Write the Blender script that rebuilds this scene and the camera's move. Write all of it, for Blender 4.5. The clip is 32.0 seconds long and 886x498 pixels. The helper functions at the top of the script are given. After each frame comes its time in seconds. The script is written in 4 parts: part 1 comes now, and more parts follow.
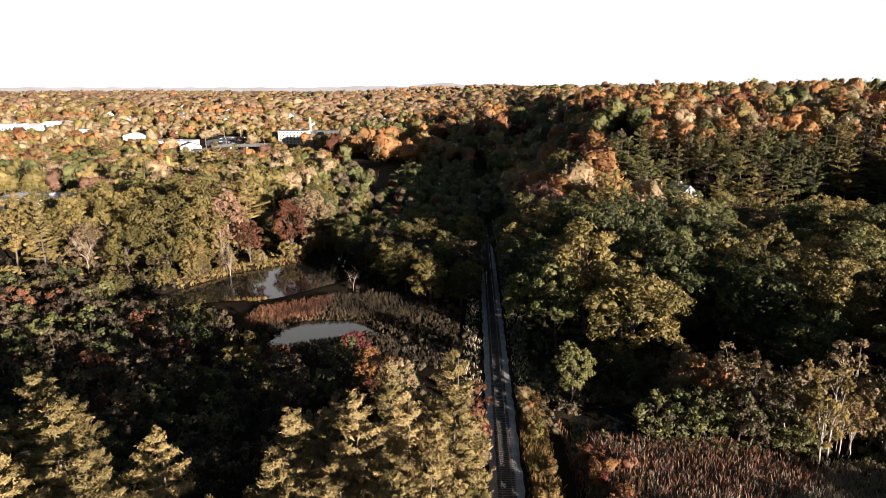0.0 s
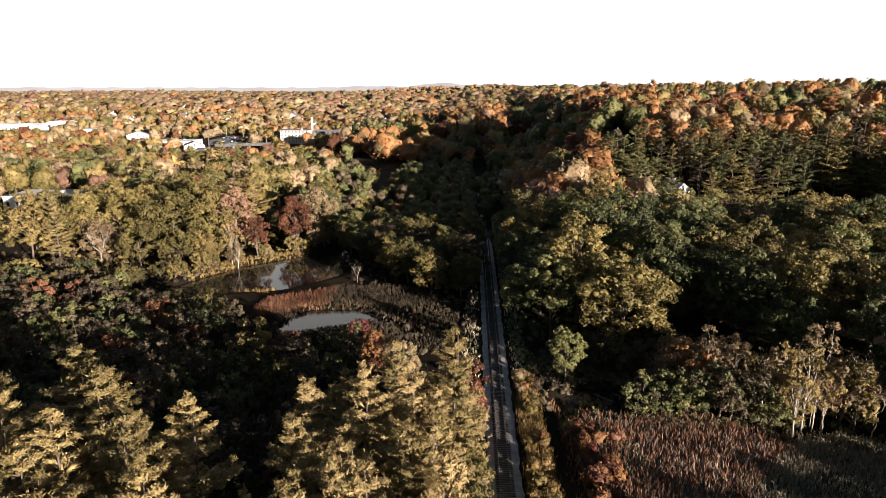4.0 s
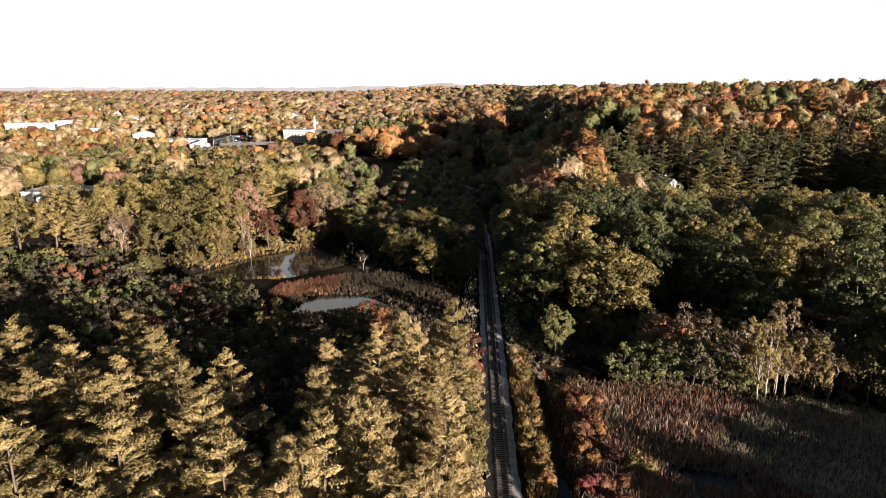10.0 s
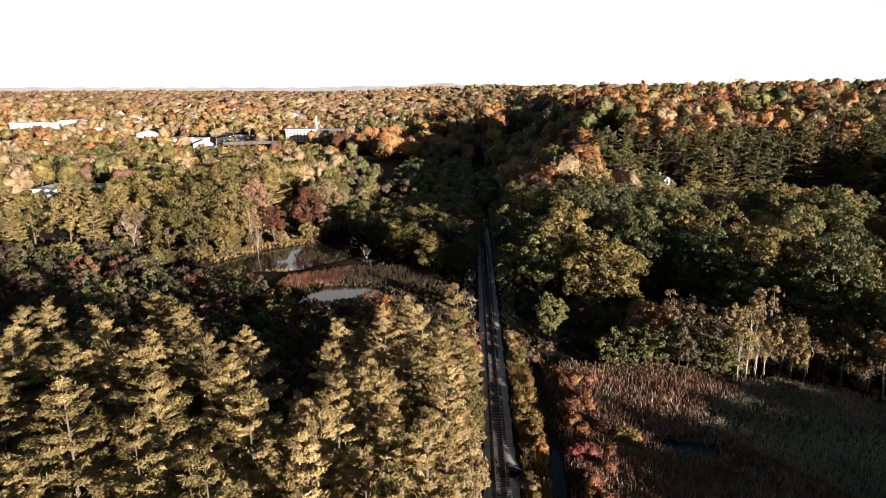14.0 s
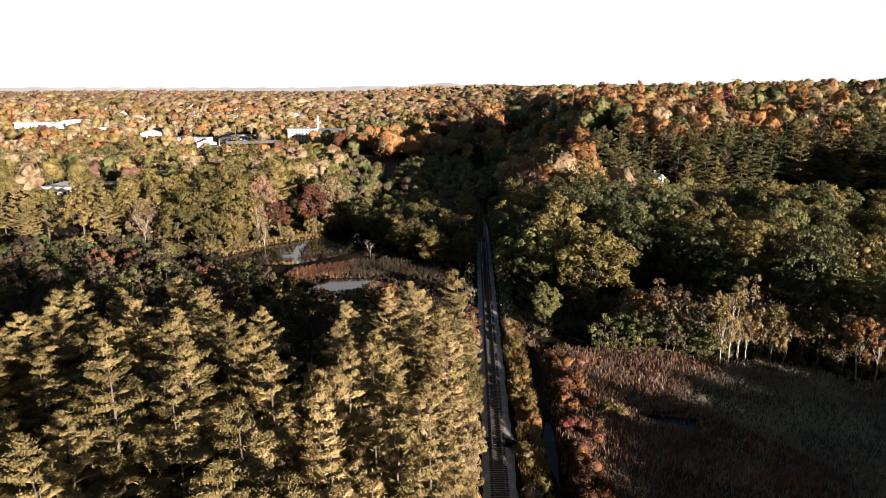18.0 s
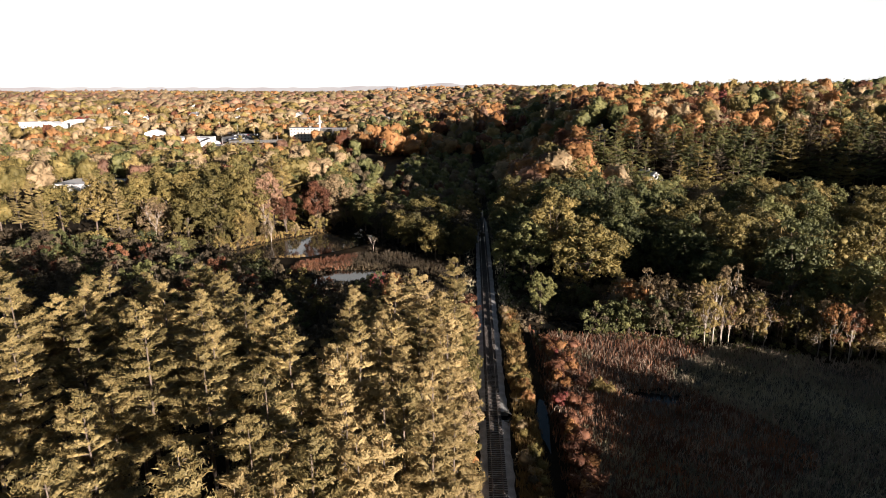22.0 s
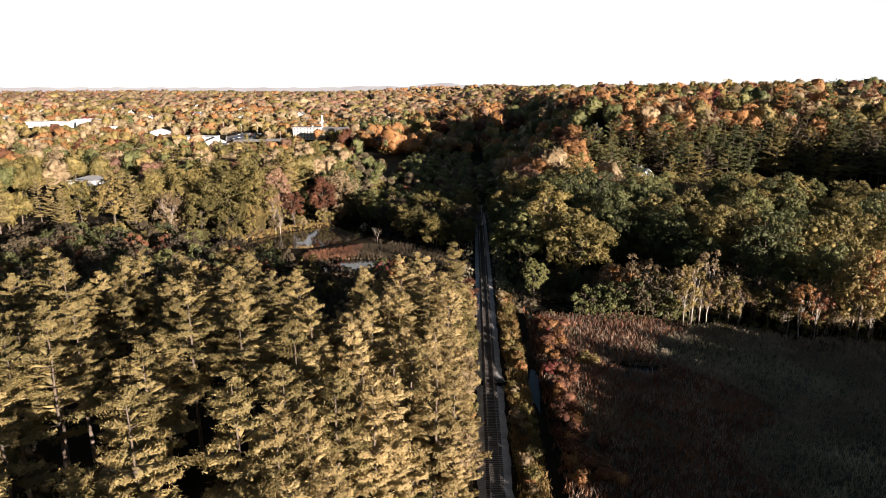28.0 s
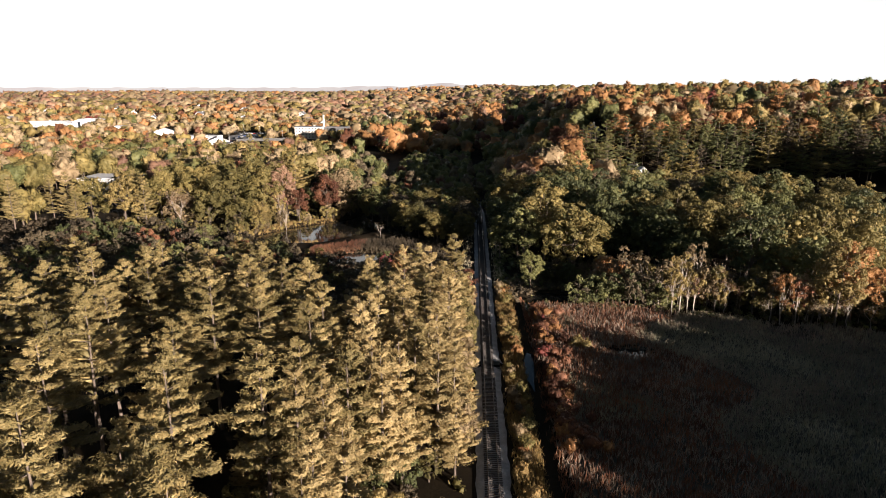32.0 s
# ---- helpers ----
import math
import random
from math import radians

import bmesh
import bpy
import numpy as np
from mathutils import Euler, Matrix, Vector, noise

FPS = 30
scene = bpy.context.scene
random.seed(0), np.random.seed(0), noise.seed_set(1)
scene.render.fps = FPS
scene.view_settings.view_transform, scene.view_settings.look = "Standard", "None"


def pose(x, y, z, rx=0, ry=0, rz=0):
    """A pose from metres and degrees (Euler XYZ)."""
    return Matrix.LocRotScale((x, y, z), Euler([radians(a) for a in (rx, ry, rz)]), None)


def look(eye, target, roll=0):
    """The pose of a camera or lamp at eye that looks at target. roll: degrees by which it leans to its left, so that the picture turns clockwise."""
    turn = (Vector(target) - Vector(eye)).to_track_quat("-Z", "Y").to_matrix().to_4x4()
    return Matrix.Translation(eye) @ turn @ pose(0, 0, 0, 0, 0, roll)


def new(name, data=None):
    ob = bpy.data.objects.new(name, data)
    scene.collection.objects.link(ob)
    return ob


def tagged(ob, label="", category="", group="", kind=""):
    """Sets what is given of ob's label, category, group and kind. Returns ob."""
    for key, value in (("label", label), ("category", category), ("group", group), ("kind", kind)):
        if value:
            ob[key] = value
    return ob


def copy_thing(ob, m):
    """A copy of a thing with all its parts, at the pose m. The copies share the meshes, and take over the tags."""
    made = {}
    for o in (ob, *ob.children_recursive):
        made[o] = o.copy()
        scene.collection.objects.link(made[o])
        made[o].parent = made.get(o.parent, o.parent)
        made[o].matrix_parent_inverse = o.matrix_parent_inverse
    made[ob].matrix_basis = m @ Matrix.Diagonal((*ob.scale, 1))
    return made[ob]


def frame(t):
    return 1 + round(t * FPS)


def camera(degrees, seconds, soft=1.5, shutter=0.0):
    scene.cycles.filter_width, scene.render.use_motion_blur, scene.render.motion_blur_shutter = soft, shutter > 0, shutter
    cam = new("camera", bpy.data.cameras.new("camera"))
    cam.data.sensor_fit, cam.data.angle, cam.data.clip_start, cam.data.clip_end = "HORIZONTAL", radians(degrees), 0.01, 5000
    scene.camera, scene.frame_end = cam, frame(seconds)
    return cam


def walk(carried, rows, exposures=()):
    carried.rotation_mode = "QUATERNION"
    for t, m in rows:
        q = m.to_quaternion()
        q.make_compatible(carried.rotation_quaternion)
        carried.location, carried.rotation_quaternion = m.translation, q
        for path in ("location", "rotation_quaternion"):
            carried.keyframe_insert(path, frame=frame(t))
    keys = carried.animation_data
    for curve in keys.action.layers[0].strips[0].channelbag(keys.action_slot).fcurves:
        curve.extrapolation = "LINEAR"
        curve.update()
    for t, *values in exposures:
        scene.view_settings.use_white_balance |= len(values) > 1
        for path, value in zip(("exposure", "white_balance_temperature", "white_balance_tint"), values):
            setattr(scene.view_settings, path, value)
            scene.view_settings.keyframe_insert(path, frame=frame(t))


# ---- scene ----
# The railway runs along +y at x = 0, rail level near z = 0; the camera backs away from the valley at constant height.
cam = camera(70, 32.0, soft=0.8)
STEPS = (7.49, 8.12, 8.23, 7.85, 8.32, 8.48, 8.43, 8.29)
rows, gone = [], 0.0
for k in range(9):
    rows.append((4.0 * k, pose(-5.37 + 0.0277 * gone, -gone, 54.0, 75.82, 0, 2.63)))
    gone += STEPS[k] if k < 8 else 0
walk(cam, rows, [(0, 1.82), (32, 1.82)])

# ---- world and sun ----
SUN_EL, SUN_AZ = radians(9.0), radians(136)
world = bpy.data.worlds.new("world")
scene.world = world
world.use_nodes = True
wn = world.node_tree.nodes
sky = wn.new("ShaderNodeTexSky")
sky.sky_type, sky.sun_disc = "NISHITA", False
sky.sun_elevation, sky.sun_rotation = SUN_EL, SUN_AZ
sky.air_density, sky.dust_density, sky.ozone_density = 1.0, 1.2, 2.0
world.node_tree.links.new(sky.outputs[0], wn["Background"].inputs[0])
wn["Background"].inputs[1].default_value = 0.0215
lamp = bpy.data.lights.new("sun", "SUN")
lamp.energy, lamp.angle, lamp.color = 5.0, radians(0.6), (1.0, 0.87, 0.79)
sun_way = Vector((math.sin(SUN_AZ) * math.cos(SUN_EL), math.cos(SUN_AZ) * math.cos(SUN_EL), math.sin(SUN_EL)))
new("sun", lamp).matrix_world = look(sun_way * 200, (0, 0, 0))

rng = np.random.default_rng(7)


# ---- materials ----
def material(name, rough=0.7, metal=0.0):
    m = bpy.data.materials.new(name)
    m.use_nodes = True
    n, l = m.node_tree.nodes, m.node_tree.links
    b = n["Principled BSDF"]
    b.inputs["Roughness"].default_value, b.inputs["Metallic"].default_value = rough, metal
    return m, n, l, b


def ramp(n, l, fac, stops):
    r = n.new("ShaderNodeValToRGB")
    while len(r.color_ramp.elements) < len(stops):
        r.color_ramp.elements.new(0.5)
    for e, (p, c) in zip(r.color_ramp.elements, stops):
        e.position, e.color = p, (*c, 1)
    l.new(fac, r.inputs[0])
    return r.outputs[0]


def noise_of(n, l, scale, detail=4, coord="Object", stretch=(1, 1, 1)):
    tc, mp, t = n.new("ShaderNodeTexCoord"), n.new("ShaderNodeMapping"), n.new("ShaderNodeTexNoise")
    mp.inputs["Scale"].default_value = stretch
    t.inputs["Scale"].default_value, t.inputs["Detail"].default_value = scale, detail
    if coord == "World":
        g = n.new("ShaderNodeNewGeometry")
        l.new(g.outputs["Position"], mp.inputs[0])
    else:
        l.new(tc.outputs[coord], mp.inputs[0])
    l.new(mp.outputs[0], t.inputs["Vector"])
    return t.outputs[0]


def mixed(n, l, kind, fac, a, b):
    x = n.new("ShaderNodeMix")
    x.data_type, x.blend_type = "RGBA", kind
    if isinstance(fac, float):
        x.inputs[0].default_value = fac
    else:
        l.new(fac, x.inputs[0])
    l.new(a, x.inputs[6]), l.new(b, x.inputs[7])
    return x.outputs[2]


def surface(name, stops, scale=1.0, fine=12.0, rough=0.8, bump=0.3, metal=0.0, coord="World", stretch=(1, 1, 1)):
    """A plain surface with variation at two scales and relief."""
    m, n, l, b = material(name, rough, metal)
    broad = ramp(n, l, noise_of(n, l, scale, 5, coord, stretch), stops)
    grain = noise_of(n, l, fine, 3, coord)
    l.new(mixed(n, l, "MULTIPLY", 0.6, broad, ramp(n, l, grain, [(0.25, (0.45, 0.45, 0.45)), (0.75, (1, 1, 1))])), b.inputs["Base Color"])
    if bump:
        bp = n.new("ShaderNodeBump")
        bp.inputs["Strength"].default_value, bp.inputs["Distance"].default_value = bump, 0.1
        l.new(grain, bp.inputs["Height"])
        l.new(bp.outputs[0], b.inputs["Normal"])
    return m


def foliage(name, dark, mid, light, through_light=0.26, patch=0.12, low=0.74, high=1.2):
    """Leaves: each tree and each spray differs; thin, so some light passes."""
    m, n, l, b = material(name, 0.6)
    b.inputs["Specular IOR Level"].default_value = 0.25
    oi, g, mr, av = n.new("ShaderNodeObjectInfo"), n.new("ShaderNodeNewGeometry"), n.new("ShaderNodeMapRange"), n.new("ShaderNodeMix")
    l.new(noise_of(n, l, patch, 3, "World"), mr.inputs[0])
    mr.inputs[1].default_value, mr.inputs[2].default_value = 0.32, 0.68
    av.inputs[0].default_value = 0.5
    l.new(oi.outputs["Random"], av.inputs[2]), l.new(mr.outputs[0], av.inputs[3])
    c = ramp(n, l, av.outputs[0], [(0.15, dark), (0.5, mid), (0.85, light)])
    c = mixed(n, l, "MULTIPLY", 1.0, c, ramp(n, l, g.outputs["Random Per Island"], [(0.0, (low, low * 1.04, low)), (0.5, (0.95, 0.95, 0.95)), (1.0, (high, high * 0.96, high * 0.92))]))
    l.new(c, b.inputs["Base Color"])
    t, mx = n.new("ShaderNodeBsdfTranslucent"), n.new("ShaderNodeMixShader")
    l.new(c, t.inputs[0])
    bp = n.new("ShaderNodeBump")
    bp.inputs["Strength"].default_value, bp.inputs["Distance"].default_value = 0.45, 0.4
    l.new(noise_of(n, l, 1.7, 5, "World"), bp.inputs["Height"])
    l.new(bp.outputs[0], b.inputs["Normal"]), l.new(bp.outputs[0], t.inputs["Normal"])
    mx.inputs[0].default_value = through_light
    l.new(b.outputs[0], mx.inputs[1]), l.new(t.outputs[0], mx.inputs[2])
    l.new(mx.outputs[0], n["Material Output"].inputs[0])
    return m


LEAF = {
    "pine": foliage("pine_needles", (0.117, 0.093, 0.035), (0.200, 0.154, 0.062), (0.303, 0.227, 0.096), 0.16, low=0.62, high=1.3),
    "straw": foliage("straw_coloured_needles", (0.198, 0.148, 0.063), (0.308, 0.231, 0.104), (0.418, 0.316, 0.149), low=0.75, high=1.15),
    "green": foliage("green_leaves", (0.041, 0.048, 0.020), (0.090, 0.096, 0.036), (0.168, 0.162, 0.060)),
    "olive": foliage("olive_leaves", (0.066, 0.058, 0.020), (0.132, 0.108, 0.036), (0.226, 0.174, 0.061)),
    "yellow": foliage("yellow_leaves", (0.13, 0.098, 0.036), (0.23, 0.17, 0.062), (0.34, 0.255, 0.10)),
    "orange": foliage("orange_leaves", (0.163, 0.077, 0.031), (0.288, 0.142, 0.055), (0.413, 0.222, 0.090)),
    "rust": foliage("rust_leaves", (0.065, 0.027, 0.016), (0.125, 0.052, 0.028), (0.21, 0.095, 0.05)),
    "red": foliage("red_leaves", (0.10, 0.024, 0.020), (0.17, 0.046, 0.036), (0.25, 0.085, 0.06)),
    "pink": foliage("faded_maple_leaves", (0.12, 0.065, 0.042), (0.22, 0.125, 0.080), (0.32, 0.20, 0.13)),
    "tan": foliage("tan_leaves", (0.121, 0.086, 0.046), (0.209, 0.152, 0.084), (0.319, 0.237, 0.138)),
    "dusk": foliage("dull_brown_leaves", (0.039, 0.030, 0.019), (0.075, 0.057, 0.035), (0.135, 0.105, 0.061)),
    "reed": foliage("dry_reeds", (0.087, 0.065, 0.050), (0.172, 0.129, 0.099), (0.320, 0.246, 0.186), 0.15, 0.10),
    "reedred": foliage("rust_reeds", (0.066, 0.030, 0.017), (0.137, 0.060, 0.034), (0.262, 0.123, 0.066), 0.15, 0.12),
    "sedge": foliage("olive_sedge", (0.204, 0.184, 0.125), (0.340, 0.299, 0.204), (0.517, 0.456, 0.314), 0.15, 0.09),
    "gold": foliage("golden_sedge", (0.10, 0.066, 0.022), (0.18, 0.118, 0.042), (0.27, 0.18, 0.07), 0.2, 0.1),
}
BARK = surface("bark", [(0.3, (0.07, 0.05, 0.035)), (0.7, (0.17, 0.13, 0.10))], 2.0, 14, 0.9, 0.6, coord="Object", stretch=(3, 3, 0.6))
PALE = surface("pale_bark", [(0.3, (0.26, 0.21, 0.17)), (0.7, (0.46, 0.40, 0.33))], 2.0, 14, 0.9, 0.4, coord="Object", stretch=(3, 3, 0.6))
# near-black throughout, so the shade among the trees is partly in this colour
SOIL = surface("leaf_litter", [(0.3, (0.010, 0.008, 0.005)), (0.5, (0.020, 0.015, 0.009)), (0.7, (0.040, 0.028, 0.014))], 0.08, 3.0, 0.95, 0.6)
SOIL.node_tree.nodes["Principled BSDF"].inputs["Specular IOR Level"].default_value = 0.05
BALLAST = surface("ballast", [(0.3, (0.24, 0.23, 0.22)), (0.55, (0.36, 0.345, 0.33)), (0.75, (0.48, 0.46, 0.44))], 0.5, 7.0, 0.95, 0.8)
DARK_CONCRETE = surface("dark_concrete", [(0.3, (0.05, 0.05, 0.045)), (0.7, (0.11, 0.105, 0.10))], 0.6, 5, 0.9, 0.2)
TIMBER = surface("tie_timber", [(0.3, (0.035, 0.028, 0.024)), (0.7, (0.10, 0.085, 0.075))], 1.5, 20, 0.9, 0.5)
STEEL = surface("rail_steel", [(0.3, (0.10, 0.075, 0.06)), (0.7, (0.20, 0.17, 0.15))], 1.0, 20, 0.45, 0.1, 0.6)
WHITE = surface("white_paint", [(0.3, (0.70, 0.69, 0.66)), (0.7, (0.80, 0.79, 0.77))], 0.3, 3, 0.7, 0.1)
CREAM = surface("pale_brick", [(0.3, (0.52, 0.47, 0.40)), (0.7, (0.64, 0.59, 0.52))], 0.3, 6, 0.85, 0.2)
ROOF = surface("grey_shingle", [(0.3, (0.10, 0.10, 0.11)), (0.7, (0.18, 0.18, 0.19))], 0.4, 6, 0.85, 0.3)
PALEROOF = surface("pale_roof_sheet", [(0.3, (0.52, 0.52, 0.53)), (0.7, (0.70, 0.70, 0.70))], 0.2, 3, 0.6, 0.1)
ASPHALT = surface("asphalt", [(0.3, (0.08, 0.08, 0.085)), (0.7, (0.15, 0.15, 0.15))], 0.1, 4, 0.9, 0.2)
CONCRETE = surface("concrete", [(0.3, (0.32, 0.31, 0.29)), (0.7, (0.48, 0.47, 0.45))], 0.3, 5, 0.85, 0.2)
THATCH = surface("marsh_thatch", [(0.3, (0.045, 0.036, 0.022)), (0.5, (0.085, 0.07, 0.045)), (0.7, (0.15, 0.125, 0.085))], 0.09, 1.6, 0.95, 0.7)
GLASS, _n, _l, _b = material("dark_glass", 0.08)
_b.inputs["Base Color"].default_value = (0.02, 0.022, 0.026, 1)
WATER, _n, _l, _b = material("river_water", 0.06)
_b.inputs["IOR"].default_value = 1.33
_l.new(ramp(_n, _l, noise_of(_n, _l, 0.05, 3, "World"), [(0.3, (0.006, 0.007, 0.007)), (0.7, (0.016, 0.015, 0.012))]), _b.inputs["Base Color"])
_bp = _n.new("ShaderNodeBump")
_bp.inputs["Strength"].default_value, _bp.inputs["Distance"].default_value = 0.05, 0.05
_l.new(noise_of(_n, _l, 0.9, 3, "World"), _bp.inputs["Height"])
_l.new(_bp.outputs[0], _b.inputs["Normal"])


# ---- mesh helpers ----
def mesh(name, verts, faces, mat=None, smooth=False):
    me = bpy.data.meshes.new(name)
    verts = np.asarray(verts, dtype=np.float32)
    faces = np.asarray(faces, dtype=np.int32)
    k = faces.shape[1]
    me.vertices.add(len(verts)), me.loops.add(faces.size), me.polygons.add(len(faces))
    me.vertices.foreach_set("co", verts.ravel())
    me.loops.foreach_set("vertex_index", faces.ravel())
    me.polygons.foreach_set("loop_start", np.arange(0, faces.size, k, dtype=np.int32))
    if smooth:
        me.polygons.foreach_set("use_smooth", np.ones(len(faces), dtype=bool))
    me.update(calc_edges=True)
    if mat:
        me.materials.append(mat)
    return me


def part(name, bm, mat, parent, label=""):
    me = bpy.data.meshes.new(name)
    bm.to_mesh(me)
    bm.free()
    me.materials.append(mat)
    ob = new(name, me)
    ob.parent = parent
    return tagged(ob, label)


def box(x0, y0, z0, x1, y1, z1, bevel=0.0, bm=None):
    bm = bm or bmesh.new()
    m = Matrix.Translation(((x0 + x1) / 2, (y0 + y1) / 2, (z0 + z1) / 2)) @ Matrix.Diagonal((x1 - x0, y1 - y0, z1 - z0, 1))
    r = bmesh.ops.create_cube(bm, size=1, matrix=m)
    if bevel:
        edges = {e for v in r["verts"] for e in v.link_edges}
        bmesh.ops.bevel(bm, geom=list(edges), offset=bevel, segments=1, affect="EDGES")
    return bm


def unit(v):
    return v / np.maximum(np.linalg.norm(v, axis=-1, keepdims=True), 1e-9)


def sprays(c, nrm, length, width, g, along=None, cup=0.15):
    """Small pointed leaf sprays at c facing nrm. Returns verts and triangles."""
    n = len(c)
    nrm = unit(nrm)
    a = g.normal(size=(n, 3)) if along is None else along
    t = unit(a - nrm * np.sum(a * nrm, 1, keepdims=True))
    s = np.cross(nrm, t)
    L, W = np.broadcast_to(length, n)[:, None] / 2, np.broadcast_to(width, n)[:, None] / 2
    k = g.uniform(0.2, 1.0, (n, 1))
    v = np.stack([c - t * L + s * W * k, c + t * L - nrm * L * cup, c - t * L * k - s * W], 1).reshape(-1, 3)
    return v, np.arange(3 * n).reshape(n, 3)


def quad_sphere(n):
    """Unit sphere of 6 n n quads."""
    pts, faces, index = [], [], {}

    def vid(p):
        key = tuple(round(q, 4) for q in p)
        if key not in index:
            index[key] = len(pts)
            pts.append(np.array(p) / np.linalg.norm(p))
        return index[key]

    for axis in range(3):
        for sgn in (-1, 1):
            for i in range(n):
                for j in range(n):
                    q = []
                    for di, dj in ((0, 0), (1, 0), (1, 1), (0, 1)):
                        p = [0.0, 0.0, 0.0]
                        p[axis] = float(sgn)
                        p[(axis + 1) % 3], p[(axis + 2) % 3] = math.tan(math.pi / 4 * (2 * (i + di) / n - 1)), math.tan(math.pi / 4 * (2 * (j + dj) / n - 1))
                        q.append(vid(p))
                    faces.append(q if sgn > 0 else q[::-1])
    return np.array(pts), np.array(faces)


BALLS = {k: quad_sphere(k) for k in (2, 3, 4, 6, 9)}


def masses(c, radii, g, rough=0.1, res=2, lumps=6):
    """Lumpy leaf masses, each with swellings of its own."""
    n = len(c)
    bv, bf = BALLS[res]
    L = unit(g.normal(size=(n, lumps, 3)) + np.array([0, 0, 0.3]))
    near = np.einsum("vk,nlk->nvl", bv, L).max(-1)
    d = bv[None] * ((0.66 + 0.42 * np.clip(near, 0, 1) ** 5)[..., None] + g.normal(size=(n, len(bv), 1)) * rough)
    v = (np.asarray(c)[:, None] + d * np.broadcast_to(radii, (n, 3))[:, None]).reshape(-1, 3)
    f = (bf[None] + (np.arange(n) * len(bv))[:, None, None]).reshape(-1, 4)
    return v, f


def joined(*pieces):
    V, F, k = [], [], 0
    for v, f in pieces:
        f = f if f.shape[1] == 3 else np.concatenate([f[:, [0, 1, 2]], f[:, [0, 2, 3]]])
        V.append(v), F.append(f + k)
        k += len(v)
    return np.concatenate(V), np.concatenate(F)


def tubes(lines, sides=5):
    """Tapered tubes along lines of (points, radii)."""
    V, F, base = [], [], 0
    ang = np.arange(sides) * 2 * np.pi / sides
    for pts, rad in lines:
        pts = np.asarray(pts, float)
        d = unit(np.gradient(pts, axis=0))
        ref = np.where(np.abs(d[:, 2:3]) > 0.9, np.array([[1.0, 0, 0]]), np.array([[0, 0, 1.0]]))
        u = unit(np.cross(d, ref))
        w = np.cross(d, u)
        ring = pts[:, None] + (u[:, None] * np.cos(ang)[None, :, None] + w[:, None] * np.sin(ang)[None, :, None]) * np.asarray(rad)[:, None, None]
        V.append(ring.reshape(-1, 3))
        for i in range(len(pts) - 1):
            for j in range(sides):
                k = (j + 1) % sides
                F.append((base + i * sides + j, base + i * sides + k, base + (i + 1) * sides + k, base + (i + 1) * sides + j))
        base += len(pts) * sides
    return np.concatenate(V), np.array(F)


def bent(a, b, k, g, sway):
    t = np.linspace(0, 1, k)[:, None]
    p = np.asarray(a) * (1 - t) + np.asarray(b) * t
    p[1:-1] += g.normal(size=(k - 2, 3)) * sway
    return p


# ---- tree shapes: each returns a trunk mesh and a crown mesh ----
def canopy(seed, H=18.0, R=6.0, base=5.0, lobes=13, res=6, leaves=1300, leaf=0.6, limbs=5, inner=0.82, wild=0.4):
    """A far crown: swelling lobes under a skin of leaf sprays, on a trunk with limbs."""
    g = np.random.default_rng(seed)
    mid, semi = base + (H - base) * 0.52, (H - base) * 0.5
    C = []
    while len(C) < lobes:
        p = g.uniform(-1, 1, 3)
        if 0.35 < np.linalg.norm(p) < 1.0 and p[2] > -0.85:
            C.append(p * np.array([R * 0.80, R * 0.80, semi * 0.84]) * g.uniform(0.72, 1.0))
    C = np.array(C)
    C[0] = (g.normal() * 0.4, g.normal() * 0.4, semi - R * 0.30)
    rad = R * g.uniform(0.17, 0.34, lobes)
    bv, bf = BALLS[res]
    dots = bv @ C.T
    disc = dots ** 2 - np.sum(C * C, 1)[None] + rad[None] ** 2
    reach = np.where(disc > 0, dots + np.sqrt(np.maximum(disc, 0)), 0).max(1)
    reach = np.maximum(reach, 0.40 * np.minimum(R, semi))
    hull = bv * (reach * (inner + g.normal(size=len(bv)) * 0.085))[:, None] + np.array([0, 0, mid])
    q = hull[bf]
    cr = np.cross(q[:, 2] - q[:, 0], q[:, 3] - q[:, 1])
    area = np.linalg.norm(cr, axis=1)
    k = g.choice(len(bf), leaves, p=area / area.sum())
    u = g.dirichlet((1, 1, 1, 1), leaves)
    nn = unit(cr[k])
    pos = np.einsum("nk,nkj->nj", u, q[k]) + nn * (g.beta(1.4, 1.6, leaves) * 0.2 * R)[:, None]
    nn = nn + g.normal(size=(leaves, 3)) * wild + np.array([0, 0, 0.15])
    pieces = [(hull, bf)]
    v, f = joined(sprays(pos, nn, leaf * g.uniform(0.7, 1.5, leaves), leaf * g.uniform(0.5, 0.95, leaves), g), *pieces)
    lines = [(bent((0, 0, -0.4), (g.normal() * 0.3, g.normal() * 0.3, mid), 5, g, 0.12), np.linspace(R * 0.055, R * 0.028, 5))]
    for c in C[:limbs]:
        s_ = np.array([0, 0, g.uniform(base * 0.7, mid)])
        lines.append((bent(s_, c + np.array([0, 0, mid]), 4, g, 0.25), np.linspace(R * 0.024, 0.03, 4)))
    return tubes(lines, 4), (v, f)


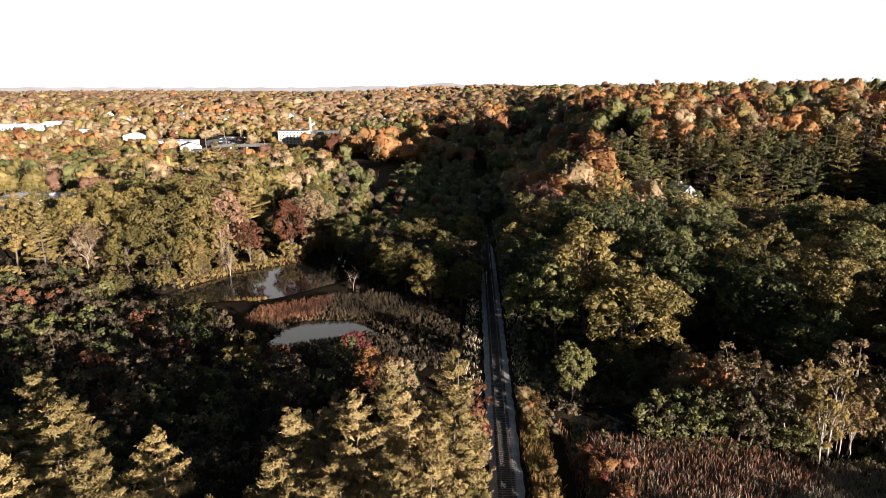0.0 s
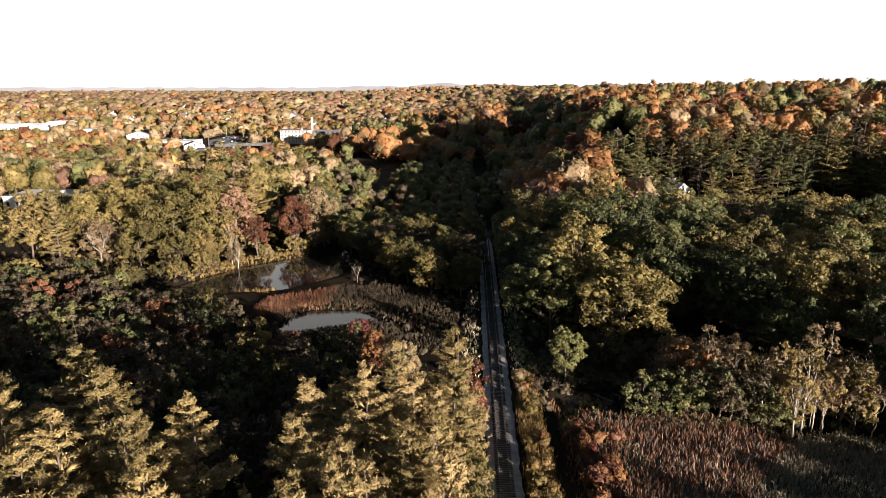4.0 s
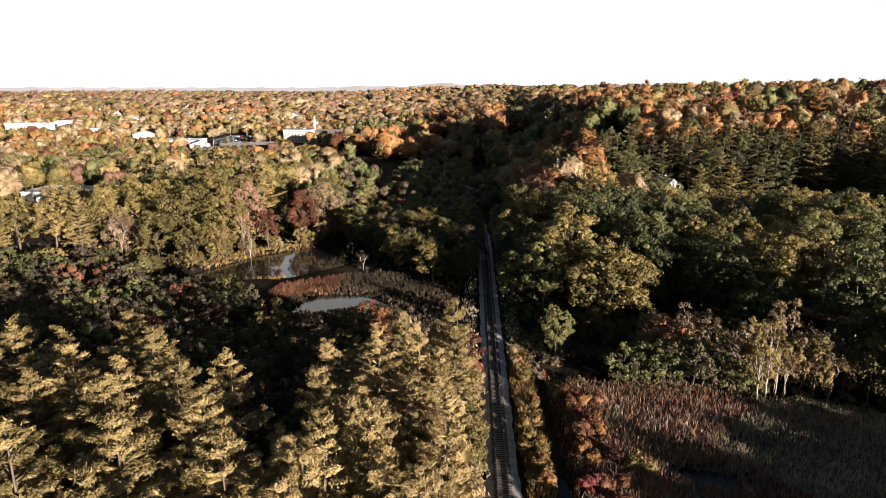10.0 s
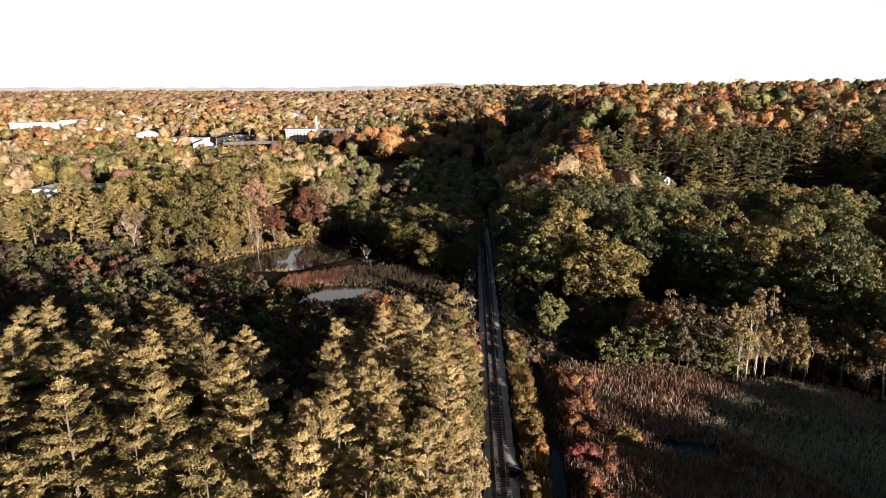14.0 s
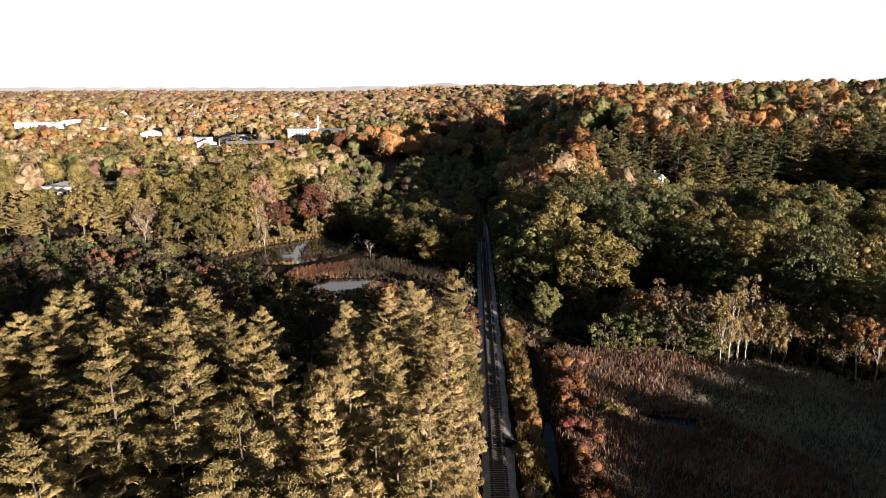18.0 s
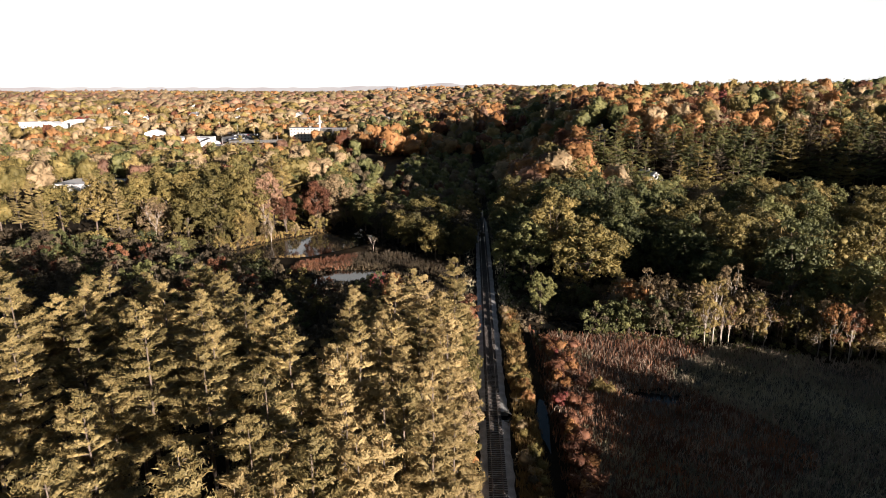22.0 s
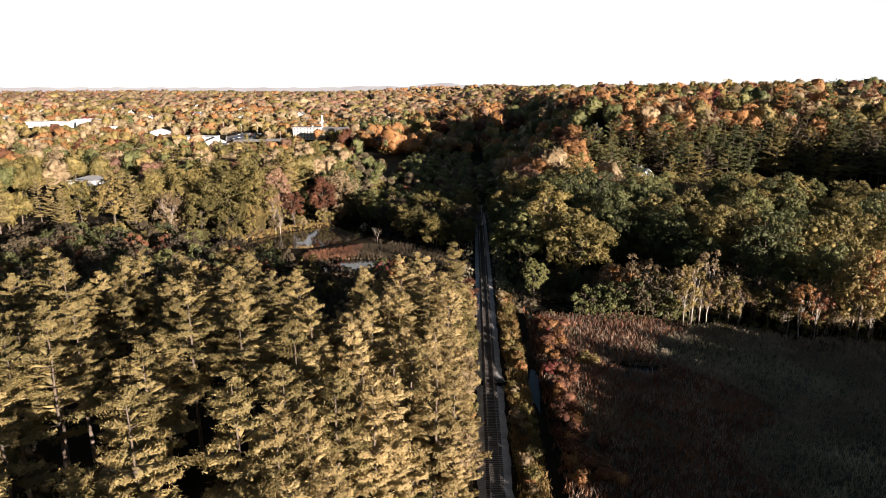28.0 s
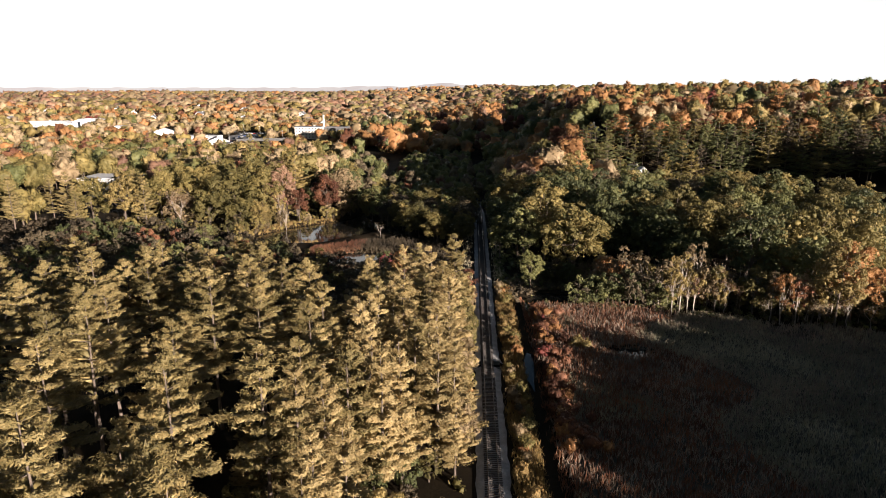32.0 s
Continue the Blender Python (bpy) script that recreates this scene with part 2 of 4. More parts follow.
def broadleaf(seed, H=18.0, R=6.0, base=5.0, lobes=30, leaves=3400, leaf=0.46, limbs=7, open_crown=False):
    """A crown of boughs, each with puffs of leaf sprays on its outer side and dark gaps between, on a trunk with limbs."""
    g = np.random.default_rng(seed)
    mid, semi = base + (H - base) * 0.5, (H - base) * 0.5
    i = np.arange(lobes) + 0.5
    cz, phi = 1 - 1.74 * i / lobes, i * 2.39996 + g.uniform(0, 6.28)
    cs = np.sqrt(1 - cz * cz)
    way = unit(np.stack([cs * np.cos(phi), cs * np.sin(phi), cz], 1) + g.normal(size=(lobes, 3)) * 0.14)
    rad = R * g.uniform(0.19, 0.36, lobes)
    C = way * (np.array([R, R, semi]) * g.uniform(0.66, 1.04, (lobes, 1)) - rad[:, None] * 0.9) + np.array([0, 0, mid])
    puffs = 6
    pd = unit(g.normal(size=(lobes, puffs, 3)) + way[:, None] * 0.9 + np.array([0, 0, 0.4]))
    P = (C[:, None] + pd * rad[:, None, None] * g.uniform(0.5, 0.85, (lobes, puffs, 1))).reshape(-1, 3)
    pr = (rad[:, None] * g.uniform(0.32, 0.58, (lobes, puffs))).ravel()
    pd = pd.reshape(-1, 3)
    w = g.choice(len(P), leaves, p=pr ** 2 / np.sum(pr ** 2))
    e = unit(g.normal(size=(leaves, 3)) + pd[w] * 0.8 + np.array([0, 0, 0.3]))
    pos = P[w] + e * (pr[w] * g.uniform(0.45, 1.12, leaves) ** 0.7)[:, None] * np.array([1.12, 1.12, 0.85])
    nn = e + g.normal(size=(leaves, 3)) * 0.38
    pieces = [] if open_crown else [masses(C, rad[:, None] * np.array([0.38, 0.38, 0.3]), g, 0.14, 2)]
    v, f = joined(sprays(pos, nn, leaf * g.uniform(0.7, 1.5, leaves), leaf * g.uniform(0.5, 0.95, leaves), g), *pieces)
    lines = [(bent((0, 0, -0.4), (g.normal() * 0.3, g.normal() * 0.3, mid), 5, g, 0.12), np.linspace(R * 0.055, R * 0.028, 5))]
    for c in C[:: max(1, lobes // limbs)][:limbs]:
        s_ = np.array([0, 0, g.uniform(max(base, 1.0) * 0.7, mid)])
        lines.append((bent(s_, c, 4, g, 0.25), np.linspace(R * 0.024, 0.03, 4)))
    return tubes(lines, 4), (v, f)


def pine(seed, H=25.0, R=6.4, base=0.48, whorls=10, tuft=0.46, dense=10.0, layers=7):
    """Layered pine: flat uneven boughs whose tips turn up, with gaps between the layers."""
    g = np.random.default_rng(seed)
    pos, nrm, alo, lines, plates = [], [], [], [], []
    stem = (bent((0, 0, -0.4), (g.normal() * 0.3, g.normal() * 0.3, H * 0.985), 7, g, 0.10), np.linspace(0.33, 0.04, 7))
    for k in range(whorls):
        u = min(1.0, max(0.0, (k + g.uniform(-0.22, 0.22)) / (whorls - 1)))
        z = H * (base + (0.975 - base) * u)
        reach = R * (1 - u) ** 0.8 * (0.78 + 0.22 * min(1, 4 * u)) + 0.85
        n = int(g.integers(4, 6)) if u < 0.85 else 4
        spin = g.uniform(0, 6.28)
        for j in range(n):
            if u < 0.8 and g.random() < 0.2:
                continue
            a = spin + j * 6.283 / n + g.normal() * 0.25
            r = reach * g.uniform(0.65, 1.2)
            rise = r * (g.uniform(0.0, 0.16) + 0.7 * max(0, u - 0.55))
            d = np.array([math.cos(a), math.sin(a), 0])
            lift = g.normal() * 0.3
            tip = d * r + np.array([0, 0, z + rise + lift])
            root = np.array([0, 0, z - 0.12 * r + lift])
            lines.append((np.array([root, root * 0.45 + tip * 0.55 + np.array([0, 0, -0.05 * r]), tip]), (0.07, 0.045, 0.015)))
            mid_, w_ = root * 0.42 + tip * 0.58, 0.23 * r
            side = np.array([-d[1], d[0], 0])
            top_, low_ = np.array([0, 0, 0.10 + 0.03 * r]), np.array([0, 0, -0.10 - 0.03 * r])
            plates.append(np.array([root, mid_ + side * w_, tip, mid_ - side * w_, mid_ + top_, mid_ + low_]) + g.normal(size=(6, 3)) * 0.06)
            m = max(6, int(3 + r * dense))
            t = g.uniform(0.05, 1.0, m) ** 0.52
            side = np.array([-d[1], d[0], 0])
            off = g.normal(size=m) * 0.25 * r * (1.25 - t)
            p = root + (tip - root) * t[:, None] + side * off[:, None]
            p[:, 2] += g.uniform(-0.05, 0.20, m) + 0.28 * t * t - 0.05 * np.abs(off)
            al = d * 0.7 + side * (np.sign(off) * g.uniform(0, 0.8, m))[:, None] + np.stack([np.zeros(m), np.zeros(m), g.uniform(0.1, 1.1, m)], 1)
            for _ in range(layers):
                pos.append(p + g.normal(size=(m, 3)) * np.array([0.2, 0.2, 0.09]))
                alo.append(al + g.normal(size=(m, 3)) * 0.25)
                nrm.append(np.array([0, 0, 0.55]) + d * 0.6 + g.normal(size=(m, 3)) * 0.36)
    pos.append(np.array([[0, 0, H - 0.2]] * 8) + g.normal(size=(8, 3)) * np.array([0.15, 0.15, 0.5]))
    alo.append(np.array([[0, 0, 1.0]] * 8) + g.normal(size=(8, 3)) * 0.4)
    nrm.append(g.normal(size=(8, 3)) * np.array([1, 1, 0.2]))
    pos, alo, nrm = np.concatenate(pos), np.concatenate(alo), np.concatenate(nrm)
    n = len(pos)
    v, f = sprays(pos, nrm, tuft * g.uniform(0.7, 1.3, n), tuft * g.uniform(0.26, 0.46, n), g, alo, 0.1)
    pv = np.concatenate(plates)
    quad = np.array([(0, 1, 4, 3), (1, 2, 3, 4), (3, 5, 1, 0), (3, 2, 1, 5)])
    v, f = joined((v, f), (pv, (quad[None] + (np.arange(len(plates)) * 6)[:, None, None]).reshape(-1, 4)))
    (v1, f1), (v2, f2) = tubes([stem], 6), tubes(lines, 3)
    return (np.concatenate([v1, v2]), np.concatenate([f1, f2 + len(v1)])), (v, f)


def bare(seed, H=13.0, R=4.5, leaves=260, leaf=0.4):
    g = np.random.default_rng(seed)
    lines, ends = [], []

    def grow(a, d, length, r, depth):
        b = a + d * length
        lines.append((bent(a, b, 4, g, length * 0.05), np.linspace(r, r * 0.6, 4)))
        if depth == 0:
            ends.append(b)
            return
        for _ in range(int(g.integers(2, 4)) + (depth == 3)):
            nd = unit(d + g.normal(size=3) * 0.48 + np.array([0, 0, 0.12]))
            grow(a + (b - a) * g.uniform(0.6, 1.0), nd, length * g.uniform(0.55, 0.8), r * 0.58, depth - 1)

    grow(np.array([0, 0, -0.3]), np.array([g.normal() * 0.05, g.normal() * 0.05, 1.0]), H * 0.36, 0.17, 4)
    e = np.array(ends)
    pick = e[g.integers(0, len(e), leaves)] + g.normal(size=(leaves, 3)) * 0.55
    v, f = sprays(pick, g.normal(size=(leaves, 3)), leaf * g.uniform(0.7, 1.3, leaves), leaf * 0.6, g)
    return tubes(lines, 3), (v, f)


def bush(seed, H=3.0, R=1.8, clumps=26, leaves=18, leaf=0.42):
    g = np.random.default_rng(seed)
    d = unit(g.normal(size=(clumps, 3)) + np.array([0, 0, 0.5]))
    c = d * g.uniform(0.35, 0.95, (clumps, 1)) * np.array([R, R, H * 0.52]) + np.array([0, 0, H * 0.45])
    c[:, 2] = np.maximum(c[:, 2], 0.15)
    e = unit(g.normal(size=(clumps, leaves, 3)) + d[:, None] * 0.5)
    q = (c[:, None] + e * R * g.uniform(0.12, 0.34, (clumps, leaves, 1))).reshape(-1, 3)
    nn = (e * 0.8 + d[:, None] * 0.5 + g.normal(size=e.shape) * 0.4).reshape(-1, 3)
    v, f = joined(sprays(q, nn, leaf * g.uniform(0.7, 1.4, len(q)), leaf * g.uniform(0.5, 0.9, len(q)), g), masses(np.array([[0, 0, H * 0.38]]), np.array([R * 0.7, R * 0.7, H * 0.42]), g, 0.08, 3, 9))
    lines = [(bent((0, 0, -0.2), x * 0.85, 3, g, 0.08), (0.06, 0.04, 0.02)) for x in c[:7]]
    return tubes(lines, 3), (v, f)


SHAPES = {}


def shape(kind, variants, maker, trunk_mat, crown_mat, **size):
    SHAPES[kind] = []
    for k in range(variants):
        (tv, tf), (cv, cf) = maker(100 * len(SHAPES) + k, **size)
        SHAPES[kind].append((mesh("trunk", tv, tf, trunk_mat, True), mesh("crown", cv, cf, crown_mat, True)))


shape("pine", 6, pine, BARK, LEAF["pine"])
shape("slim_pine", 3, pine, BARK, LEAF["pine"], H=22.0, R=5.2, base=0.2, whorls=15)
shape("broad", 6, broadleaf, BARK, LEAF["green"], H=15.5, R=6.8, base=0.6, lobes=36, leaves=5600, leaf=0.52)
shape("tall", 5, broadleaf, BARK, LEAF["green"], H=17.5, R=5.7, base=3.0, lobes=32, leaves=4600, leaf=0.5)
shape("thin", 4, broadleaf, PALE, LEAF["yellow"], H=15.0, R=3.4, base=4.0, lobes=16, leaves=1500, leaf=0.42, limbs=9, open_crown=True)
shape("bare", 4, bare, PALE, LEAF["pink"])
shape("low", 5, broadleaf, BARK, LEAF["dusk"], H=8.0, R=4.0, base=0.2, lobes=14, leaves=1000, leaf=0.52, limbs=3)
shape("bush", 5, bush, BARK, LEAF["olive"])
shape("belt_pine", 4, pine, BARK, LEAF["green"], H=24.0, R=8.2, base=0.36, whorls=8, tuft=1.0, dense=4.5, layers=3)
MID = [canopy(900 + k, H=14.5, R=6.8, base=0.3, lobes=30, res=6, leaves=760, leaf=0.85, limbs=0) for k in range(6)]
MIDPINE = [pine(950 + k, H=20.0, R=6.2, base=0.25, whorls=8, tuft=1.6, dense=2.8, layers=2) for k in range(3)]


def plant(kind, x, y, scale=1.0, leaf=None, name="tree", label="", category="tree", group="", tall=1.0, z=None):
    tm, cm = SHAPES[kind][int(rng.integers(len(SHAPES[kind])))]
    root = new(name)
    root.empty_display_size = 0.3
    root.matrix_basis = pose(x, y, ground_at(x, y) - 0.05 if z is None else z, 0, 0, float(rng.uniform(0, 360))) @ Matrix.Diagonal((scale, scale, scale * tall, 1))
    for pname, me in (("trunk", tm), ("crown", cm)):
        o = new(pname, me)
        o.parent = root
        if pname == "crown" and leaf:
            o.material_slots[0].link = "OBJECT"
            o.material_slots[0].material = LEAF[leaf]
    SPOTS.append((x, y))
    return tagged(root, label, category, group)


# ---- ground ----
def smooth(a, b, x):
    t = np.clip((x - a) / (b - a), 0, 1)
    return t * t * (3 - 2 * t)


RIVER = ((-104, 148, 0.5), (-88, 157, 5), (-66, 174, 15), (-54, 186, 13), (-52, 208, 1), (-49, 235, -1.5), (-46, 252, 1), (-46, 262, 4), (-49, 272, 0.5), (-54, 300, -1), (-62, 365, -1), (-80, 440, 10), (-150, 520, 15), (-205, 562, 17), (-290, 625, 18))
POND = ((-47, 132, 3.5), (-42, 138, 6.5), (-36, 139, 5.5), (-31, 139, 2), (-24, 133, -1), (-19, 129, 1.4))
STREAM = ((8.3, 40, -0.6), (8.0, 48, 0.15), (8.6, 56, 0.3), (9.8, 66, -0.4), (10, 80, -1.6), (12.5, 96, 2.2), (18, 98.5, 4.2), (25, 97, 4.0), (30, 95, 1.5))
POOL = ((27.5, 63.5, 1.4), (32, 62, 1.8))
DITCH = ((-6, 54, 0.4), (8.0, 54, 0.5))


def to_line(x, y, line):
    """Distance to a watercourse beyond its half width."""
    best = np.full(np.shape(x), 1e9)
    for (ax, ay, aw), (bx, by, bw) in zip(line, line[1:]):
        dx, dy = bx - ax, by - ay
        t = np.clip(((x - ax) * dx + (y - ay) * dy) / (dx * dx + dy * dy), 0, 1)
        best = np.minimum(best, np.hypot(x - ax - t * dx, y - ay - t * dy) - (aw + (bw - aw) * t))
    return best


def height(x, y):
    x, y = np.asarray(x, float), np.asarray(y, float)
    far = np.hypot(x, y)
    hill = 32 * smooth(218, 370, y + 0.06 * x) * smooth(12, 75, x - 0.04 * (y - 200)) + 5 * smooth(150, 420, x) * smooth(60, 250, y)
    hill = hill + 9 * np.exp(-((x - 38) / 22) ** 2 - ((y - 258) / 34) ** 2) + 5 * smooth(420, 560, y) * smooth(60, 260, x)
    # unseen hill right of the view, added to shade the hillside pines
    hill = hill + 48 * np.exp(-((x - 305) / 66) ** 2 - ((y - 118) / 48) ** 2)
    core = (18 + 14 * smooth(40, 220, x)) * smooth(430, 620, y) * smooth(-110, 30, x)
    h = np.maximum(hill, core) + 2.5 * smooth(20, 90, -x - 40) * smooth(150, 220, y)
    h = h + (6 * smooth(480, 700, y) + 9 * smooth(700, 1000, y)) * smooth(-230, -420, x) * (1 - smooth(1000, 2400, far) * 0.5)
    h = h + (8 * smooth(900, 2600, far) + 4 * smooth(1800, 4400, far)) * (1 - smooth(20, 60, h) * 0.6)
    h = h + (3.0 * np.sin(x / 310 + 1.0) * np.sin(y / 270) + 5 * np.sin(x / 700 + 2) * np.sin(y / 900)) * smooth(600, 1500, far)
    h = h + 45 * np.exp(-(((x + 230) / 420) ** 2)) * smooth(3600, 4500, y) + 18 * np.exp(-(((x - 100) / 260) ** 2)) * smooth(3900, 4600, y)
    h = h + 0.25 * np.sin(x / 5.1 + 0.4) * np.sin(y / 6.3) * smooth(4, 12, np.abs(x))
    dip = np.minimum(np.minimum(to_line(x, y, RIVER), to_line(x, y, POND)), np.minimum(np.minimum(to_line(x, y, STREAM), to_line(x, y, POOL)), to_line(x, y, DITCH)))
    wet = smooth(2.2, -1.6, dip)
    return h * (1 - wet) - 1.9 * wet - 0.35


def ground_at(x, y):
    return float(height(x, y))


def spaced(lo, hi, fine_lo, fine_hi, step, grow):
    a = list(np.arange(fine_lo, fine_hi + 0.1, step))
    s, v = step, a[-1]
    while v < hi:
        s *= grow
        v += s
        a.append(min(v, hi))
    s, v = step, a[0]
    while v > lo:
        s *= grow
        v -= s
        a.insert(0, max(v, lo))
    return np.array(a)


gx, gy = spaced(-4300, 4300, -130, 90, 1.8, 1.10), spaced(-400, 4700, 0, 230, 2.0, 1.06)
XX, YY = np.meshgrid(gx, gy)
gv = np.stack([XX, YY, height(XX, YY)], -1).reshape(-1, 3)
i = np.arange((len(gy) - 1) * len(gx)).reshape(len(gy) - 1, len(gx))[:, :-1].ravel()
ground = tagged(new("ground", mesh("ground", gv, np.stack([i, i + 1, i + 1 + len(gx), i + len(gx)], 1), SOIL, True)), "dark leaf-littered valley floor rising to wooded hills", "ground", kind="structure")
water = tagged(new("water", mesh("water", [(-330, 8, -0.95), (40, 8, -0.95), (40, 660, -0.95), (-330, 660, -0.95)], [(0, 1, 2, 3)], WATER)), "still dark river and ponds reflecting the sky", "water", kind="structure")

# ---- railway ----
track = tagged(new("railway_track"), "single railway track with dark timber ties on grey ballast", "railway")
Y0, Y1, GAP0, GAP1 = -110.0, 330.0, 52.6, 55.4
prof = ((-3.4, -0.75), (-2.1, -0.20), (-1.35, -0.12), (1.35, -0.12), (2.1, -0.20), (3.4, -0.75))
for a, b in ((Y0, GAP0), (GAP1, Y1)):
    ys = np.linspace(a, b, int((b - a) / 2) + 1)
    bv = np.array([(px + 0.12 * math.sin(y * 1.7 + px) + 0.1 * math.sin(y * 0.6 - px), y, pz) for y in ys for px, pz in prof])
    bf = [(i * 6 + j, i * 6 + j + 1, i * 6 + j + 7, i * 6 + j + 6) for i in range(len(ys) - 1) for j in range(5)]
    new("ballast_bed", mesh("ballast_bed", bv, bf, BALLAST)).parent = track
for y in (GAP0 - 0.25, GAP1 + 0.25):
    part("abutment", box(-2.6, y - 0.3, -2.3, 2.6, y + 0.3, -0.17, 0.03), DARK_CONCRETE, track, "dark concrete culvert abutment")
for sx in (-0.95, 0.95):
    part("girder", box(sx - 0.18, GAP0 - 0.4, -0.62, sx + 0.18, GAP1 + 0.4, -0.165, 0.02), STEEL, track, "rusty steel girder")
for sx in (-0.752, 0.752):
    bm = bmesh.new()
    sec = ((-0.075, -0.02), (0.075, -0.02), (0.02, 0.03), (0.02, 0.10), (0.038, 0.115), (0.036, 0.155), (-0.036, 0.155), (-0.038, 0.115), (-0.02, 0.10), (-0.02, 0.03))
    a = [bm.verts.new((sx + p, Y0, q + 0.02)) for p, q in sec]
    b = [bm.verts.new((sx + p, Y1, q + 0.02)) for p, q in sec]
    for k in range(len(sec)):
        bm.faces.new((a[k], a[(k + 1) % len(sec)], b[(k + 1) % len(sec)], b[k]))
    part("rail", bm, STEEL, track, "worn steel rail")
tie_mesh = bpy.data.meshes.new("tie")
bm = box(-1.3, -0.115, -0.16, 1.3, 0.115, 0.0, 0.015)
bm.to_mesh(tie_mesh)
bm.free()
tie_mesh.materials.append(TIMBER)
y, rest = 8.0, bmesh.new()
n = 0
while y < Y1:
    if n < 300:
        t = new("tie", tie_mesh)
        t.parent = track
        t.matrix_basis = pose(float(rng.normal(0, 0.03)), y, -0.0 + float(rng.normal(0, 0.008)), 0, 0, float(rng.normal(0, 0.7)))
    else:
        box(-1.3, y - 0.115, -0.16, 1.3, y + 0.115, 0.0, 0, rest)
    n += 1
    y += 0.533 + float(rng.normal(0, 0.012))
tagged(part("tie", rest, TIMBER, track), kind="stuff")


# ---- sky haze beyond the horizon ----
HAZE, _n, _l, _b = material("sky_haze")
_b.inputs["Base Color"].default_value = (0, 0, 0, 1)
_b.inputs["Emission Color"].default_value, _b.inputs["Emission Strength"].default_value = (1.0, 1.0, 0.99, 1), 0.288
arc = np.radians(np.linspace(-62, 62, 32))
hv = [(4650 * math.sin(a), 4650 * math.cos(a) + 60, z) for a in arc for z in (-120, 1950)]
tagged(new("backdrop", mesh("backdrop", hv, [(2 * k, 2 * k + 2, 2 * k + 3, 2 * k + 1) for k in range(31)], HAZE)), "plain white hazy sky behind the hills", "sky", kind="structure")


# pale hills on the horizon: a glowing strip, haze painted into its colour
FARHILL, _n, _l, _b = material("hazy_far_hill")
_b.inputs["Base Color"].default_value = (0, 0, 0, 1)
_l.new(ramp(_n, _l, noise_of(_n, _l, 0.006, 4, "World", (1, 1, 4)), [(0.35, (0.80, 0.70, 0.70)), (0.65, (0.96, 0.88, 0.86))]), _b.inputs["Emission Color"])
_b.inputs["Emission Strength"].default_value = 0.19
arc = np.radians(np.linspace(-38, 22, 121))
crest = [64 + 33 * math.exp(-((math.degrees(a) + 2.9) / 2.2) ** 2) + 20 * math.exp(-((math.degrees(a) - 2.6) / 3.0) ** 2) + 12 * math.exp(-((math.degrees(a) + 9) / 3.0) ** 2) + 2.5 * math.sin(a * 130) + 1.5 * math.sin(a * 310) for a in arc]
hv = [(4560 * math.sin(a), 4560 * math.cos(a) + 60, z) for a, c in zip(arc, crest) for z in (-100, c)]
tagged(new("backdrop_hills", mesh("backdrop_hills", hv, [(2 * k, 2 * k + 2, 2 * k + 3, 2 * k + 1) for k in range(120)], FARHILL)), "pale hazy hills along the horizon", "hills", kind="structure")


# ---- buildings ----
OPEN = []


def slab(pts, z0, z1, bm=None):
    bm = bm or bmesh.new()
    lo, hi = [bm.verts.new((x, y, z0)) for x, y in pts], [bm.verts.new((x, y, z1)) for x, y in pts]
    n = len(pts)
    bm.faces.new(lo[::-1]), bm.faces.new(hi)
    for k in range(n):
        bm.faces.new((lo[k], lo[(k + 1) % n], hi[(k + 1) % n], hi[k]))
    return bm


def windows_on(root, spots, w, h, depth_dir):
    """Windows at (x, y, z) on a wall whose outward way is depth_dir: 'y' for -y, 'x' for -x."""
    for x, y, z in spots:
        if depth_dir == "y":
            f = part("window", box(x - w / 2 - 0.08, y - 0.10, z - 0.08, x + w / 2 + 0.08, y + 0.05, z + h + 0.08, 0.02), WHITE, root)
            part("pane", box(x - w / 2, y - 0.13, z, x + w / 2, y - 0.08, z + h), GLASS, f)
        else:
            f = part("window", box(x - 0.10, y - w / 2 - 0.08, z - 0.08, x + 0.05, y + w / 2 + 0.08, z + h + 0.08, 0.02), WHITE, root)
            part("pane", box(x - 0.13, y - w / 2, z, x - 0.08, y + w / 2, z + h), GLASS, f)


